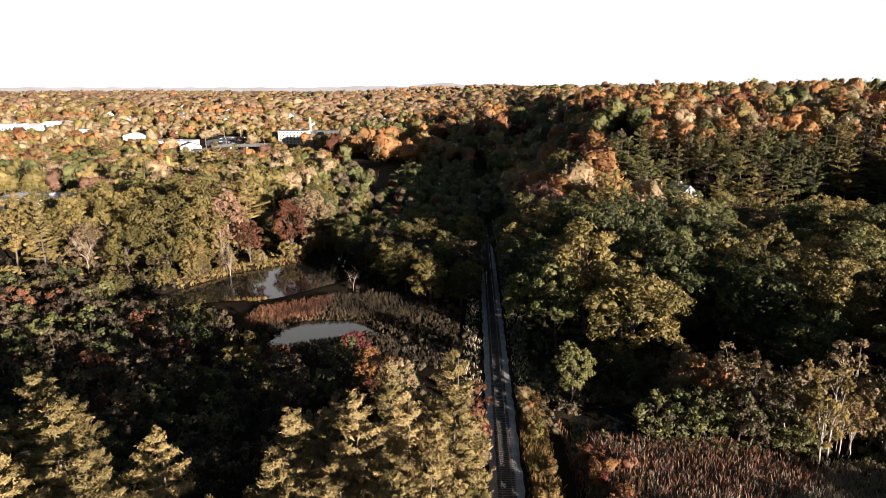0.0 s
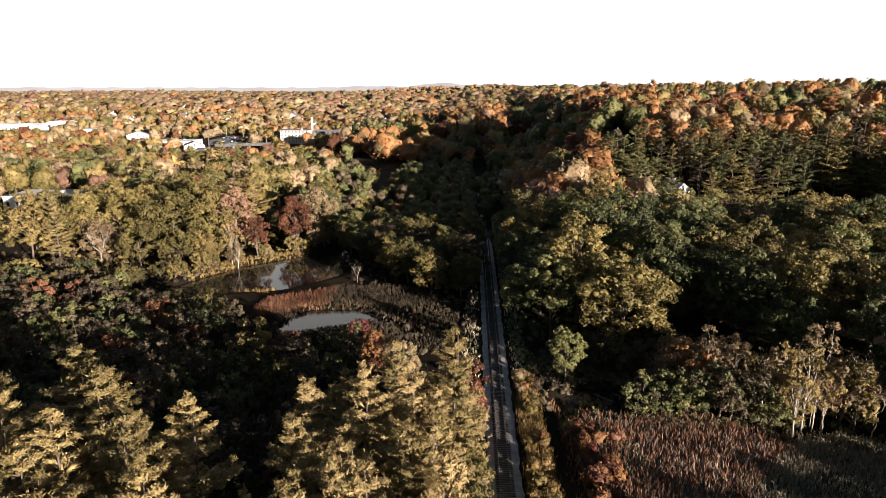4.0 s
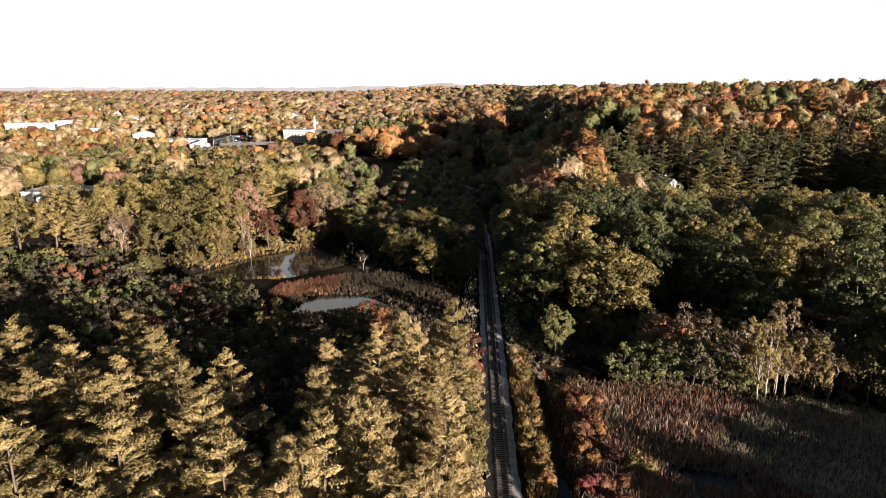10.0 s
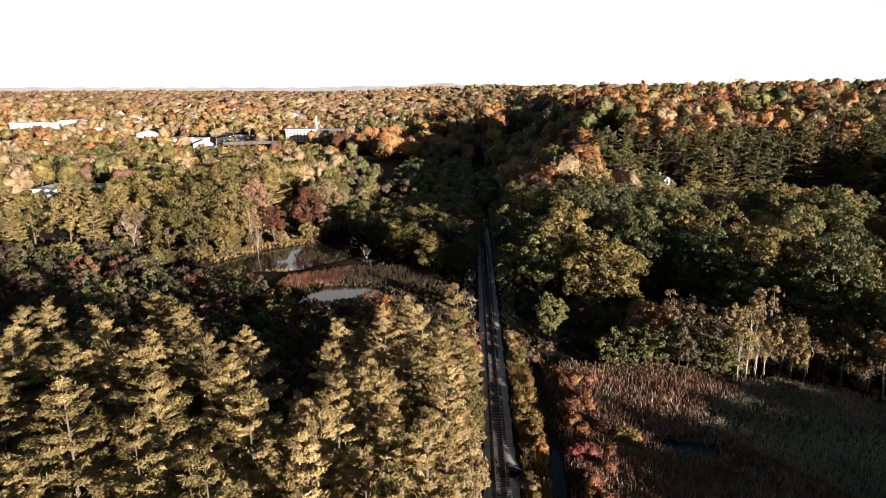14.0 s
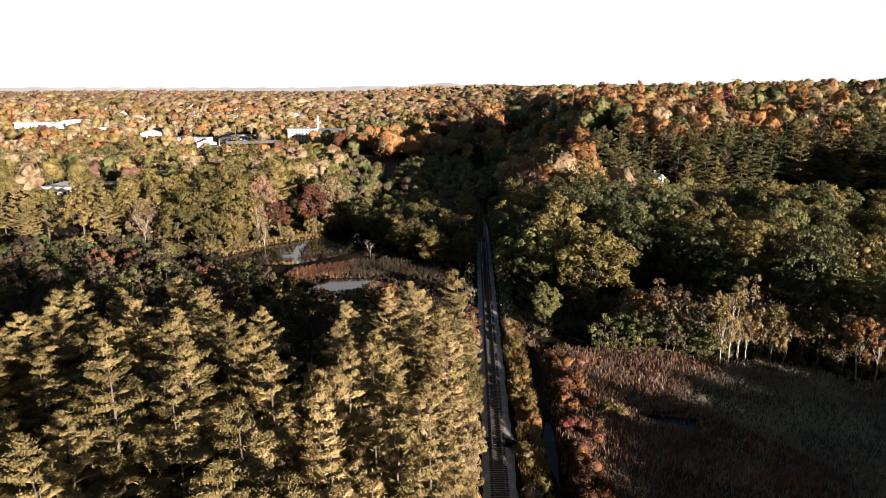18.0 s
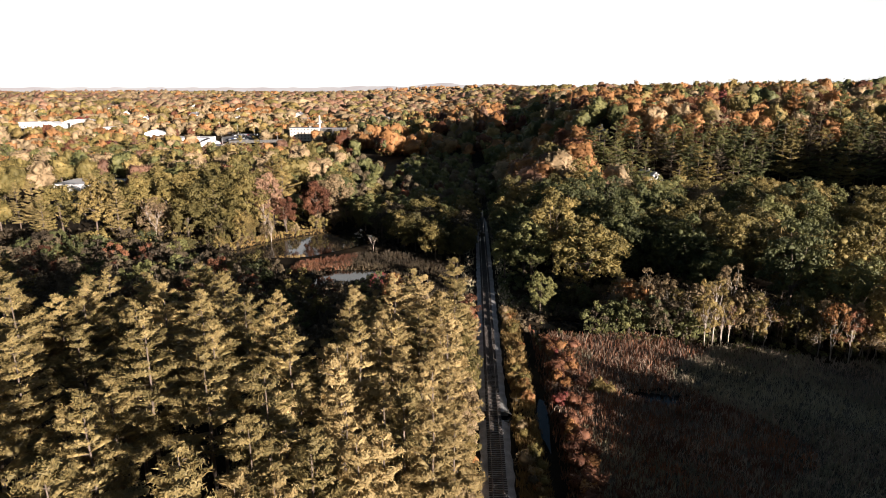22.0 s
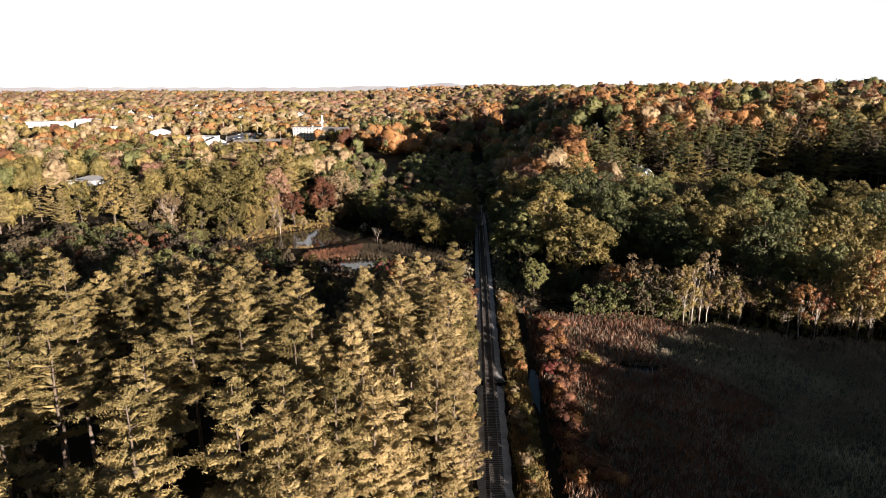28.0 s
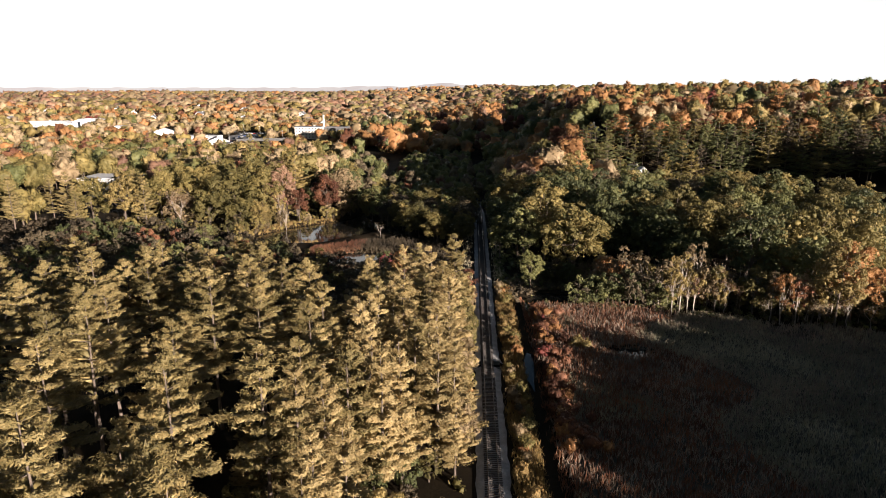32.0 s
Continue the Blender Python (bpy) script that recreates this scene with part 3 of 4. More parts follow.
def gable_house(x, y, w, d, h, peak, turn, wall, roof, label, z=None, name="house", chimney=True, room=9.0):
    root = tagged(new(name), label, name.split("_")[-1])
    root.matrix_basis = pose(x, y, ground_at(x, y) if z is None else z, 0, 0, turn)
    bm = bmesh.new()
    sec = [(-w / 2, -2.5), (w / 2, -2.5), (w / 2, h), (0, h + peak), (-w / 2, h)]
    a, b = [bm.verts.new((p, -d / 2, q)) for p, q in sec], [bm.verts.new((p, d / 2, q)) for p, q in sec]
    bm.faces.new(a), bm.faces.new(b[::-1])
    for k in range(5):
        bm.faces.new((a[(k + 1) % 5], a[k], b[k], b[(k + 1) % 5]))
    part("wall", bm, wall, root)
    for side in (-1, 1):
        bm = bmesh.new()
        ex, ez = side * (w / 2 + 0.45), h - 0.45 * peak / (w / 2)
        q = [(0, h + peak + 0.02), (ex, ez + 0.02), (ex, ez + 0.24), (0, h + peak + 0.26)]
        a, b = [bm.verts.new((p, -d / 2 - 0.4, r)) for p, r in q], [bm.verts.new((p, d / 2 + 0.4, r)) for p, r in q]
        bm.faces.new(a), bm.faces.new(b[::-1])
        for k in range(4):
            bm.faces.new((a[(k + 1) % 4], a[k], b[k], b[(k + 1) % 4]))
        bmesh.ops.recalc_face_normals(bm, faces=bm.faces)
        part("roof", bm, roof, root)
    rows_ = [0.9] if h < 4 else [0.9, 3.6]
    windows_on(root, [(k * w / 4, -d / 2, r) for r in rows_ for k in (-1.1, 0, 1.1)], 0.9, 1.4, "y")
    windows_on(root, [(-w / 2, k * d / 4, r) for r in rows_ for k in (-1.1, 0, 1.1)], 0.9, 1.4, "x")
    if peak > 2:
        windows_on(root, [(0, -d / 2, h + 0.3)], 0.8, 1.1, "y")
    if chimney:
        part("chimney", box(w * 0.12, d * 0.1, h, w * 0.12 + 0.8, d * 0.1 + 0.8, h + peak + 1.2, 0.04), CONCRETE, root)
    SPOTS.append((x, y))
    OPEN.append((x - w / 2 - 3, y - d / 2 - 2.6 * room, x + w / 2 + 3, y + d / 2 + 3))
    return root


def flat_hall(x0, y0, x1, y1, h, wall, roof, label, bays, storeys=1, z=None, name="hall_building", category="building", room=24.0):
    root = tagged(new(name), label, category)
    zz = ground_at((x0 + x1) / 2, (y0 + y1) / 2) if z is None else z
    root.matrix_basis = pose((x0 + x1) / 2, (y0 + y1) / 2, zz)
    w, d = x1 - x0, y1 - y0
    part("wall", box(-w / 2, -d / 2, -3, w / 2, d / 2, h), wall, root)
    part("roof", box(-w / 2 - 0.3, -d / 2 - 0.3, h + 0.004, w / 2 + 0.3, d / 2 + 0.3, h + 0.45, 0.05), roof, root)
    part("roof_vent", box(w * 0.15, 0, h + 0.45, w * 0.15 + 2, 2, h + 1.5, 0.1), CONCRETE, root)
    for s_ in range(storeys):
        zz = (h / storeys) * s_ + 0.9
        windows_on(root, [(-w / 2 + (k + 0.5) * w / bays, -d / 2, zz) for k in range(bays)], 1.3, min(2.1, h / storeys - 1.6), "y")
    OPEN.append((x0 - 3, y0 - 2.6 * room, x1 + 3, y1 + 3))
    return root


SPOTS = []
# mill by the river
mill = flat_hall(-193, 612, -165, 628, 12.2, CREAM, ROOF, "pale four-storey mill with rows of windows", 8, 4, 2.6, "mill_building", room=26)
# the wing's shaded front is painted in as a dark wall colour
part("wing", box(14.2, 6, -3, 40, 20, 11.0), DARK_CONCRETE, mill)
part("wing_roof", box(14.0, 5.7, 11.004, 40.3, 20.3, 11.5, 0.05), ROOF, mill)
windows_on(mill, [(17 + 3 * k, 6, 1.0 + 3.0 * r) for k in range(8) for r in range(3)], 1.3, 1.7, "y")
bm = bmesh.new()
bmesh.ops.create_cone(bm, cap_ends=True, segments=12, radius1=1.3, radius2=0.95, depth=26, matrix=Matrix.Translation((13.2, 10.5, 11.0)))
bmesh.ops.create_cone(bm, cap_ends=True, segments=12, radius1=1.15, radius2=1.15, depth=0.8, matrix=Matrix.Translation((13.2, 10.5, 24.0)))
part("chimney", bm, CREAM, mill, "tall pale factory chimney")
OPEN.append((-166, 596, -138, 640))

# town halls and sheds
flat_hall(-545, 700, -519, 722, 6.5, WHITE, PALEROOF, "white industrial hall with a pale flat roof", 6)
gable_house(-506, 706, 22, 18, 5.0, 2.6, 0, WHITE, PALEROOF, "white shed with a pale pitched roof", None, "shed_building", False, 26)
gable_house(-483, 712, 20, 20, 6.5, 3.4, 0, WHITE, PALEROOF, "white shed with a pale pitched roof", None, "shed_building", False, 26)
gable_house(-465, 702, 24, 20, 8.0, 2.8, 0, WHITE, PALEROOF, "large white shed with a pale pitched roof", None, "shed_building", False, 26)
flat_hall(-420, 660, -396, 672, 4.5, WHITE, PALEROOF, "low white shop with a flat roof", 6)
flat_hall(-318, 602, -278, 628, 7.0, WHITE, PALEROOF, "large white store with a flat roof", 8, 1, None, "store_building", room=26)
gable_house(-338, 618, 20, 14, 5, 3, 20, WHITE, PALEROOF, "white building with a pale roof", None, "shed_building", False, 30)
gable_house(-252, 548, 17, 14, 4.0, 3.0, 30, WHITE, ROOF, "white house with a grey roof near the bridge", None, "house", True, 22)
gable_house(-216, 482, 13, 10, 4.0, 3.0, 60, CREAM, ROOF, "pale house with a grey roof by the river", None, "house", True, 12)
gable_house(-165, 432, 13, 10, 3.5, 2.6, 20, CREAM, ROOF, "grey-roofed house among the riverside trees", None, "house", True, 12)
for hx, hy, ht in ((-430, 780, 15), (-395, 850, -20), (-500, 860, 30), (-330, 840, 10), (-250, 900, -30), (-560, 930, 20), (-210, 820, 15), (-140, 960, 40), (-640, 880, 10), (-610, 760, -15), (-370, 960, 0), (-455, 985, 25), (-290, 1010, -10), (-90, 1080, 20)):
    gable_house(hx, hy, 11, 13, 5.6, 3.6, ht, WHITE if (hx + hy) % 3 else CREAM, ROOF, "white clapboard house among the town's trees", None, "house", True, 24)
# shed and yard on the near side of the town
flat_hall(-214, 262, -184, 282, 5.2, WHITE, PALEROOF, "low white workshop beside a yard", 7, 1, None, "workshop_building", room=18)
# houses on the hillside
gable_house(80, 262, 8, 11, 5.2, 3.2, 24, WHITE, PALEROOF, "white gabled house half hidden in the wood", None, "house", True, 2)
gable_house(136, 212, 9, 11, 6.5, 3.4, 30, DARK_CONCRETE, ROOF, "tall grey house half hidden in the wood", None, "house", True)
# dark walls carry the shade this grey-blue house stands in
gable_house(68, 328, 10, 11, 5.6, 3.6, -20, DARK_CONCRETE, ROOF, "grey-blue house among hillside trees", None, "house", True)
gable_house(26, 600, 9, 11, 5.4, 3.6, 20, WHITE, ROOF, "white gabled house on the ridge", None, "house", True, 9)
gable_house(175, 374, 14, 12, 5.4, 4.2, 28, WHITE, ROOF, "white gabled house with a grey roof on the ridge", None, "house", True, 12)
gable_house(155, 368, 10, 10, 4.6, 3.2, 28, WHITE, ROOF, "small white house on the ridge", None, "house", True, 12)


def draped(name, x0, y0, x1, y1, mat, label, lift=0.08, step=4.0):
    nx, ny = max(2, int((x1 - x0) / step)), max(2, int((y1 - y0) / step))
    X, Y = np.meshgrid(np.linspace(x0, x1, nx), np.linspace(y0, y1, ny))
    v = np.stack([X, Y, height(X, Y) + lift], -1).reshape(-1, 3)
    k = np.arange((ny - 1) * nx).reshape(ny - 1, nx)[:, :-1].ravel()
    OPEN.append((x0 - 1, y0 - 12, x1 + 1, y1 + 1))
    return tagged(new(name, mesh(name, v, np.stack([k, k + 1, k + 1 + nx, k + nx], 1), mat)), label, "road", kind="structure")


draped("parking_lot", -276, 600, -232, 690, ASPHALT, "grey asphalt parking lot with cars")
draped("yard", -196, 225, -150, 258, ASPHALT, "pale grey yard beside the workshop")
draped("road", -330, 690, -250, 704, ASPHALT, "grey town road")

bridge = tagged(new("road_bridge"), "pale concrete road bridge over the river", "bridge")
bridge.matrix_basis = pose(-208, 566, 5.0, 0, 0, 22)
part("deck", box(-30, -5, -0.9, 30, 5, 0, 0.05), DARK_CONCRETE, bridge)
for sy in (-4.8, 4.8):
    part("parapet", box(-30, sy - 0.15, 0.003, 30, sy + 0.15, 1.1, 0.03), DARK_CONCRETE, bridge)
for sx in (-14, 0, 14):
    part("pier", box(sx - 0.7, -4, -7.5, sx + 0.7, 4, -0.904, 0.05), CONCRETE, bridge)
OPEN.append((-246, 535, -176, 600))


OPEN.append((-218, 192, -158, 262))
OPEN.append((-264, 462, -168, 604))
OPEN.append((-322, 560, -262, 604))


def street_lamp(x, y, h=9.0):
    root = tagged(new("street_lamp"), "tall grey street lamp by the road", "lamp", "street lamps")
    root.matrix_basis = pose(x, y, ground_at(x, y))
    v, f = tubes([(((0, 0, -0.3), (0, 0, h * 0.5), (0, 0, h)), (0.22, 0.16, 0.12))], 6)
    new("pole", mesh("pole", v, f, CONCRETE, True)).parent = root
    part("arm", box(-0.1, -2.0, h - 0.15, 0.1, 0.1, h), CONCRETE, root)
    part("lamp_head", box(-0.25, -2.6, h - 0.3, 0.25, -1.8, h - 0.05, 0.05), WHITE, root)


for lx, ly in ((-262, 605), (-240, 640), (-268, 668), (-234, 585), (-183, 583), (-300, 697), (-196, 578)):
    street_lamp(lx, ly, 12.0)

CARS = [surface(f"car_paint_{w}", [(0.3, c), (0.7, tuple(min(1, 1.1 * q) for q in c))], 0.5, 2, 0.3, 0.0) for w, c in (("white", (0.72, 0.72, 0.72)), ("grey", (0.25, 0.26, 0.28)), ("red", (0.35, 0.03, 0.03)), ("blue", (0.04, 0.08, 0.22)), ("black", (0.02, 0.02, 0.022)))]
RUBBER = surface("rubber", [(0.3, (0.015, 0.015, 0.015)), (0.7, (0.03, 0.03, 0.03))], 2, 10, 0.9, 0.1)


def car(paint, word):
    root = tagged(new("car"), f"{word} car in a parking lot", "car", "parked cars")
    part("body", box(-0.9, -2.2, 0.35, 0.9, 2.2, 0.95, 0.12), paint, root)
    bm = box(-0.8, -1.2, 0.954, 0.8, 1.4, 1.5, 0.0)
    for v in bm.verts:
        if v.co.z > 1.2:
            v.co.x *= 0.85
            v.co.y *= 0.72
    part("cabin", bm, GLASS, root)
    part("car_roof", box(-0.62, -0.8, 1.504, 0.62, 0.95, 1.55, 0.02), paint, root)
    for sx in (-0.82, 0.82):
        for sy in (-1.35, 1.35):
            bm = bmesh.new()
            bmesh.ops.create_cone(bm, cap_ends=True, segments=10, radius1=0.34, radius2=0.34, depth=0.22, matrix=Matrix.Translation((sx, sy, 0.34)) @ Matrix.Rotation(math.pi / 2, 4, "Y"))
            part("wheel", bm, RUBBER, root)
    return root


kinds = [car(p, w) for p, w in zip(CARS, ("white", "grey", "red", "blue", "black"))]
bays = [(-272 + 3.1 * k, y) for y in (612, 628, 645, 662, 678) for k in range(12)] + [(-192 + 3.2 * k, y) for y in (232, 250) for k in range(12)]
free = [b for b in bays if rng.random() < 0.62]
for k, (cx, cy) in enumerate(free):
    m = pose(cx, cy, ground_at(cx, cy) + 0.1, 0, 0, float(rng.choice([0, 180])))
    if k < 5:
        kinds[k].matrix_basis = m
    else:
        copy_thing(kinds[int(rng.choice([0, 0, 0, 1, 1, 2, 3, 4]))], m)


# ---- tree stands ----
def stand(x0, x1, y0, y1, gap, inside, choose, clear=0.0):
    for gy_ in np.arange(y0, y1, gap):
        for gx_ in np.arange(x0, x1, gap):
            x, y = gx_ + float(rng.uniform(-0.42, 0.42)) * gap, gy_ + float(rng.uniform(-0.42, 0.42)) * gap
            if inside(x, y) and to_line(x, y, RIVER) > 1.5 and to_line(x, y, POND) > 2 and to_line(x, y, STREAM) > 2.5 and not any(a < x < c and b < y < d for a, b, c, d in OPEN):
                if clear and any((x - a) ** 2 + (y - b) ** 2 < clear * clear for a, b in SPOTS):
                    continue
                choose(x, y)


def pick(pairs):
    r = float(rng.random()) * sum(w for _, w in pairs)
    for v, w in pairs:
        r -= w
        if r <= 0:
            return v
    return pairs[-1][0]


WORDS = {"reedred": "rust-red", "green": "dark green", "olive": "olive-green", "yellow": "yellow autumn", "orange": "orange autumn", "rust": "rust-brown", "red": "deep red", "pink": "faded pinkish", "tan": "tan", "dusk": "dull brown", "pine": "green-gold"}
KIND = {"broad": "oak_tree", "tall": "ash_tree", "thin": "birch_tree", "low": "thicket_shrub"}


def broad(kind, x, y, s, leaf, tall=1.0, where="standing in the woods", name="", group="woodland trees"):
    return plant(kind, x, y, s, leaf, name or KIND[kind], f"{WORDS[leaf]} leafy {'shrub' if kind == 'low' else 'tree'} {where}", "shrub" if kind == "low" else "tree", group, tall)


GROVE = {}


def far_tree(leaf, x, y, s, pine_like=False):
    """A tree of the joined woods behind."""
    GROVE.setdefault(leaf, []).append((x, y, s, pine_like))
    SPOTS.append((x, y))


def grow_groves():
    for leaf, trees in GROVE.items():
        V, F, TV, TF, nv, nt = [], [], [], [], 0, 0
        for x, y, s, pine_like in trees:
            (tv, tf), (cv, cf) = (MIDPINE[int(rng.integers(3))] if pine_like else MID[int(rng.integers(6))])
            a = float(rng.uniform(0, 6.283))
            r = np.array([[math.cos(a), math.sin(a), 0], [-math.sin(a), math.cos(a), 0], [0, 0, float(rng.uniform(0.88, 1.1))]]) * s
            at = np.array([x, y, ground_at(x, y)])
            V.append(cv @ r + at), F.append(cf + nv), TV.append(tv @ r + at), TF.append(tf + nt)
            nv, nt = nv + len(cv), nt + len(tv)
        tagged(new("woods", mesh("woods", np.concatenate(V), np.concatenate(F), LEAF[leaf])), f"{WORDS[leaf]} crowns of the woods farther off", "woods", kind="stuff")
        tagged(new("wood_trunks", mesh("wood_trunks", np.concatenate(TV), np.concatenate(TF), BARK, True)), "dark trunks of the woods farther off", "woods", kind="stuff")


def river_x(y):
    return float(np.interp(y, [p[1] for p in RIVER], [p[0] for p in RIVER]))


# single trees that stand out
broad("broad", 27, 120, 1.55, "olive", 0.9, "with a wide crown at the wood's edge")
broad("tall", 63, 138, 1.25, "yellow", 0.95, "standing above the wood's edge")
broad("tall", 70, 128, 1.1, "yellow", 0.95, "standing above the wood's edge")
broad("tall", 81, 77, 1.12, "yellow", 1.1, "with pale stems at the marsh edge")
broad("tall", 86, 80, 1.15, "orange", 1.05, "with pale stems at the marsh edge")
broad("thin", 70, 80, 0.95, "orange", 1.0, "with thin pale stems at the marsh edge")
broad("thin", 73, 79, 0.85, "rust", 1.0, "with thin pale stems at the marsh edge")
broad("thin", 46, 85, 0.85, "yellow", 1.0, "lit at the marsh edge")
broad("thin", 49, 88, 1.0, "yellow", 1.1, "lit at the marsh edge")
broad("thin", 37, 98, 1.0, "tan", 1.0, "with thin stems at the marsh edge")
broad("thin", 41, 96, 0.9, "tan", 1.05, "with thin stems at the marsh edge")
broad("thin", 55, 96, 1.1, "tan", 1.05, "with thin stems at the marsh edge")
broad("broad", 71, 222, 1.3, "green", 1.0, "in the wood below a white house")
broad("broad", 82, 223, 1.28, "olive", 1.0, "in the wood below a white house")
plant("bare", 33.5, 107, 0.8, "pink", "bare_tree", "almost bare pinkish tree at the marsh edge", "tree")
plant("bare", 53, 100, 1.05, "tan", "bare_tree", "grey almost bare tree at the marsh edge", "tree")
plant("bare", 61, 92, 1.15, "dusk", "bare_tree", "grey almost bare tree at the marsh edge", "tree")
plant("bare", -38, 167, 0.5, "dusk", "dead_shrub", "dead leafless shrub on the river bank", "shrub")
broad("broad", -101, 188, 1.5, "olive", 1.05, "on the far river bank")
broad("broad", -89, 187, 1.35, "olive", 1.15, "on the far river bank")
broad("broad", -96, 202, 1.6, "olive", 1.12, "on the far river bank")
broad("broad", -113, 197, 1.45, "olive", 1.0, "on the far river bank")
broad("broad", -108, 178, 1.05, "olive", 0.95, "on the far river bank")
broad("broad", -95, 177, 0.9, "olive", 0.95, "on the far river bank")
broad("broad", -87, 179, 0.8, "yellow", 0.95, "on the far river bank")
broad("broad", -121, 182, 1.0, "tan", 0.95, "on the far river bank")
broad("tall", -82, 190, 1.12, "pink", 1.2, "on the far river bank", "maple_tree")
plant("pine", -79, 201, 1.12, "yellow", "pine_tree", "tall yellow-green pine on the far river bank", "tree")
plant("slim_pine", -85, 207, 1.2, "yellow", "pine_tree", "tall yellow-green pine on the far river bank", "tree")
broad("tall", -75, 190, 0.85, "rust", 1.0, "on the far river bank", "maple_tree")
broad("thin", -81, 183, 0.9, "yellow", 1.1, "on the far river bank")
plant("bare", -78, 181, 0.95, "tan", "dead_tree", "pale dead tree leaning at the river bank", "tree")
plant("bare", -119, 176, 1.2, "pink", "bare_tree", "almost bare pinkish tree with a pale trunk", "tree")
plant("bare", -126, 188, 1.3, "tan", "bare_tree", "almost bare tan tree with a pale trunk", "tree")
broad("broad", -68, 211, 1.05, "rust", 1.15, "leaning over the dark river", "maple_tree")
broad("broad", -62, 232, 1.1, "green", 1.15, "leaning over the dark river")
broad("broad", -66, 252, 1.15, "olive", 1.15, "on the far river bank")
for k in range(16):
    plant("bare", float(rng.uniform(-214, -150)), float(rng.uniform(194, 226)), float(rng.uniform(0.5, 0.75)), pick([("tan", 3), ("pink", 2), ("dusk", 1)]), "bare_tree", "almost bare low tree below the yard", "tree", "far bank trees")
for k in range(7):
    plant("slim_pine", -134 - 8.5 * k + float(rng.uniform(-2, 2)), 180 + 7 * (k % 3) - 1.5 * k, float(rng.uniform(0.78, 0.98)), "pine", "pine_tree", "wide green-gold pine on the far river bank", "tree", "far bank trees")
broad("low", -30, 123, 0.85, "red", 0.8, "beside the pond", "red_shrub")
broad("low", -27, 121, 0.6, "red", 0.8, "beside the pond", "red_shrub")
broad("tall", -22, 99, 0.74, "orange", 0.95, "at the tip of the pine stand", "maple_tree")
broad("tall", -17, 96, 0.7, "tan", 0.95, "at the tip of the pine stand", "maple_tree")
broad("low", -5.4, 92, 1.05, "rust", 1.15, "beside the railway", "maple_tree")
broad("low", -5.0, 85, 1.0, "rust", 1.2, "beside the railway", "maple_tree")


# pine stand beside the railway
def in_pines(x, y):
    back = 61 + 6 * math.sin(x / 13.0) - 0.08 * abs(x + 40)
    front = -34 if x < -24 else (14 if x > -11 else -34 + 3.7 * (x + 24))
    return -108 < x < -4.2 and front < y < back + (24 if -26 < x < -6 else 0)


def a_pine(x, y):
    if (x > -26 and rng.random() < 0.10) or (y < 10 and x > -32 and rng.random() < 0.5):
        return broad("tall", x, y, float(rng.uniform(0.6, 0.85)), pick([("olive", 3), ("tan", 2), ("yellow", 2)]), 1.0, "at the edge of the pine stand", group="pine stand")
    if x > -26:
        return plant("slim_pine", x, y, float(rng.uniform(0.6, 0.7)) if y > 64 and x < -20 else float(rng.uniform(0.86, 1.04)) if y > 58 else float(rng.uniform(0.78, 1.05)), "straw" if rng.random() < 0.75 else None, "pine_tree", "green-gold pine leafy almost to the ground", "tree", "pine stand")
    if rng.random() < 0.2:
        return plant("slim_pine", x, y, float(rng.uniform(0.55, 0.8)), None, "pine_tree", "smaller green-gold pine in a dense stand", "tree", "pine stand")
    plant("pine", x, y, float(rng.uniform(0.86, 1.1)), None, "pine_tree", "tall green-gold pine with layered boughs", "tree", "pine stand")


stand(-118, -25, -36, 88, 9.3, in_pines, a_pine)
stand(-25, -4, -36, 88, 5.7, in_pines, a_pine)
for x, y in ((-58, 55), (-52, 47), (-44, 52), (-64, 46), (-49, 59), (-38, 46), (-70, 57)):
    plant("pine", x, y, float(rng.uniform(0.92, 1.08)), None, "pine_tree", "tall green-gold pine with layered boughs", "tree", "pine stand")
for k in range(19):
    y = 15 + 3.7 * k + float(rng.uniform(-1, 1))
    if rng.random() < 0.5:
        plant("slim_pine", float(rng.uniform(-6.8, -5.4)), y, float(rng.uniform(0.5, 0.72)), "straw", "pine_tree", "green-gold pine close beside the railway", "tree", "pine stand")
    else:
        broad("tall", float(rng.uniform(-6.8, -5.6)), y, float(rng.uniform(0.5, 0.7)), pick([("olive", 3), ("tan", 3), ("yellow", 1)]), 1.0, "close beside the railway", group="pine stand")
for k in range(16):
    y = float(rng.uniform(26, 84))
    broad("low", float(rng.uniform(-5.2, -4.2)), y, float(rng.uniform(0.45, 0.75)), pick([("olive", 4), ("tan", 3), ("yellow", 2), ("orange", 1)]), 1.25, "between the pines and the railway", "trackside_shrub", group="track-side shrubs")

stand(-34, -5, 2, 86, 5.2, lambda x, y: y > -20 - 2.6 * (x + 8) * (x > -14) * 0 and (x < -7 or y > 15),
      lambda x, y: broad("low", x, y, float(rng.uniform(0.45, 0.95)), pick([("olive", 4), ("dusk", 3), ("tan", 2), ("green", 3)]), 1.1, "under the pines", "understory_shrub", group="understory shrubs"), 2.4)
stand(-30, -9, -14, 24, 6.0, lambda x, y: y > -14 - 1.2 * (x + 9),
      lambda x, y: broad("tall", x, y, float(rng.uniform(0.5, 0.72)), pick([("olive", 4), ("tan", 3), ("yellow", 1)]), 1.0, "at the edge of the pine stand", group="pine stand"), 3.6)

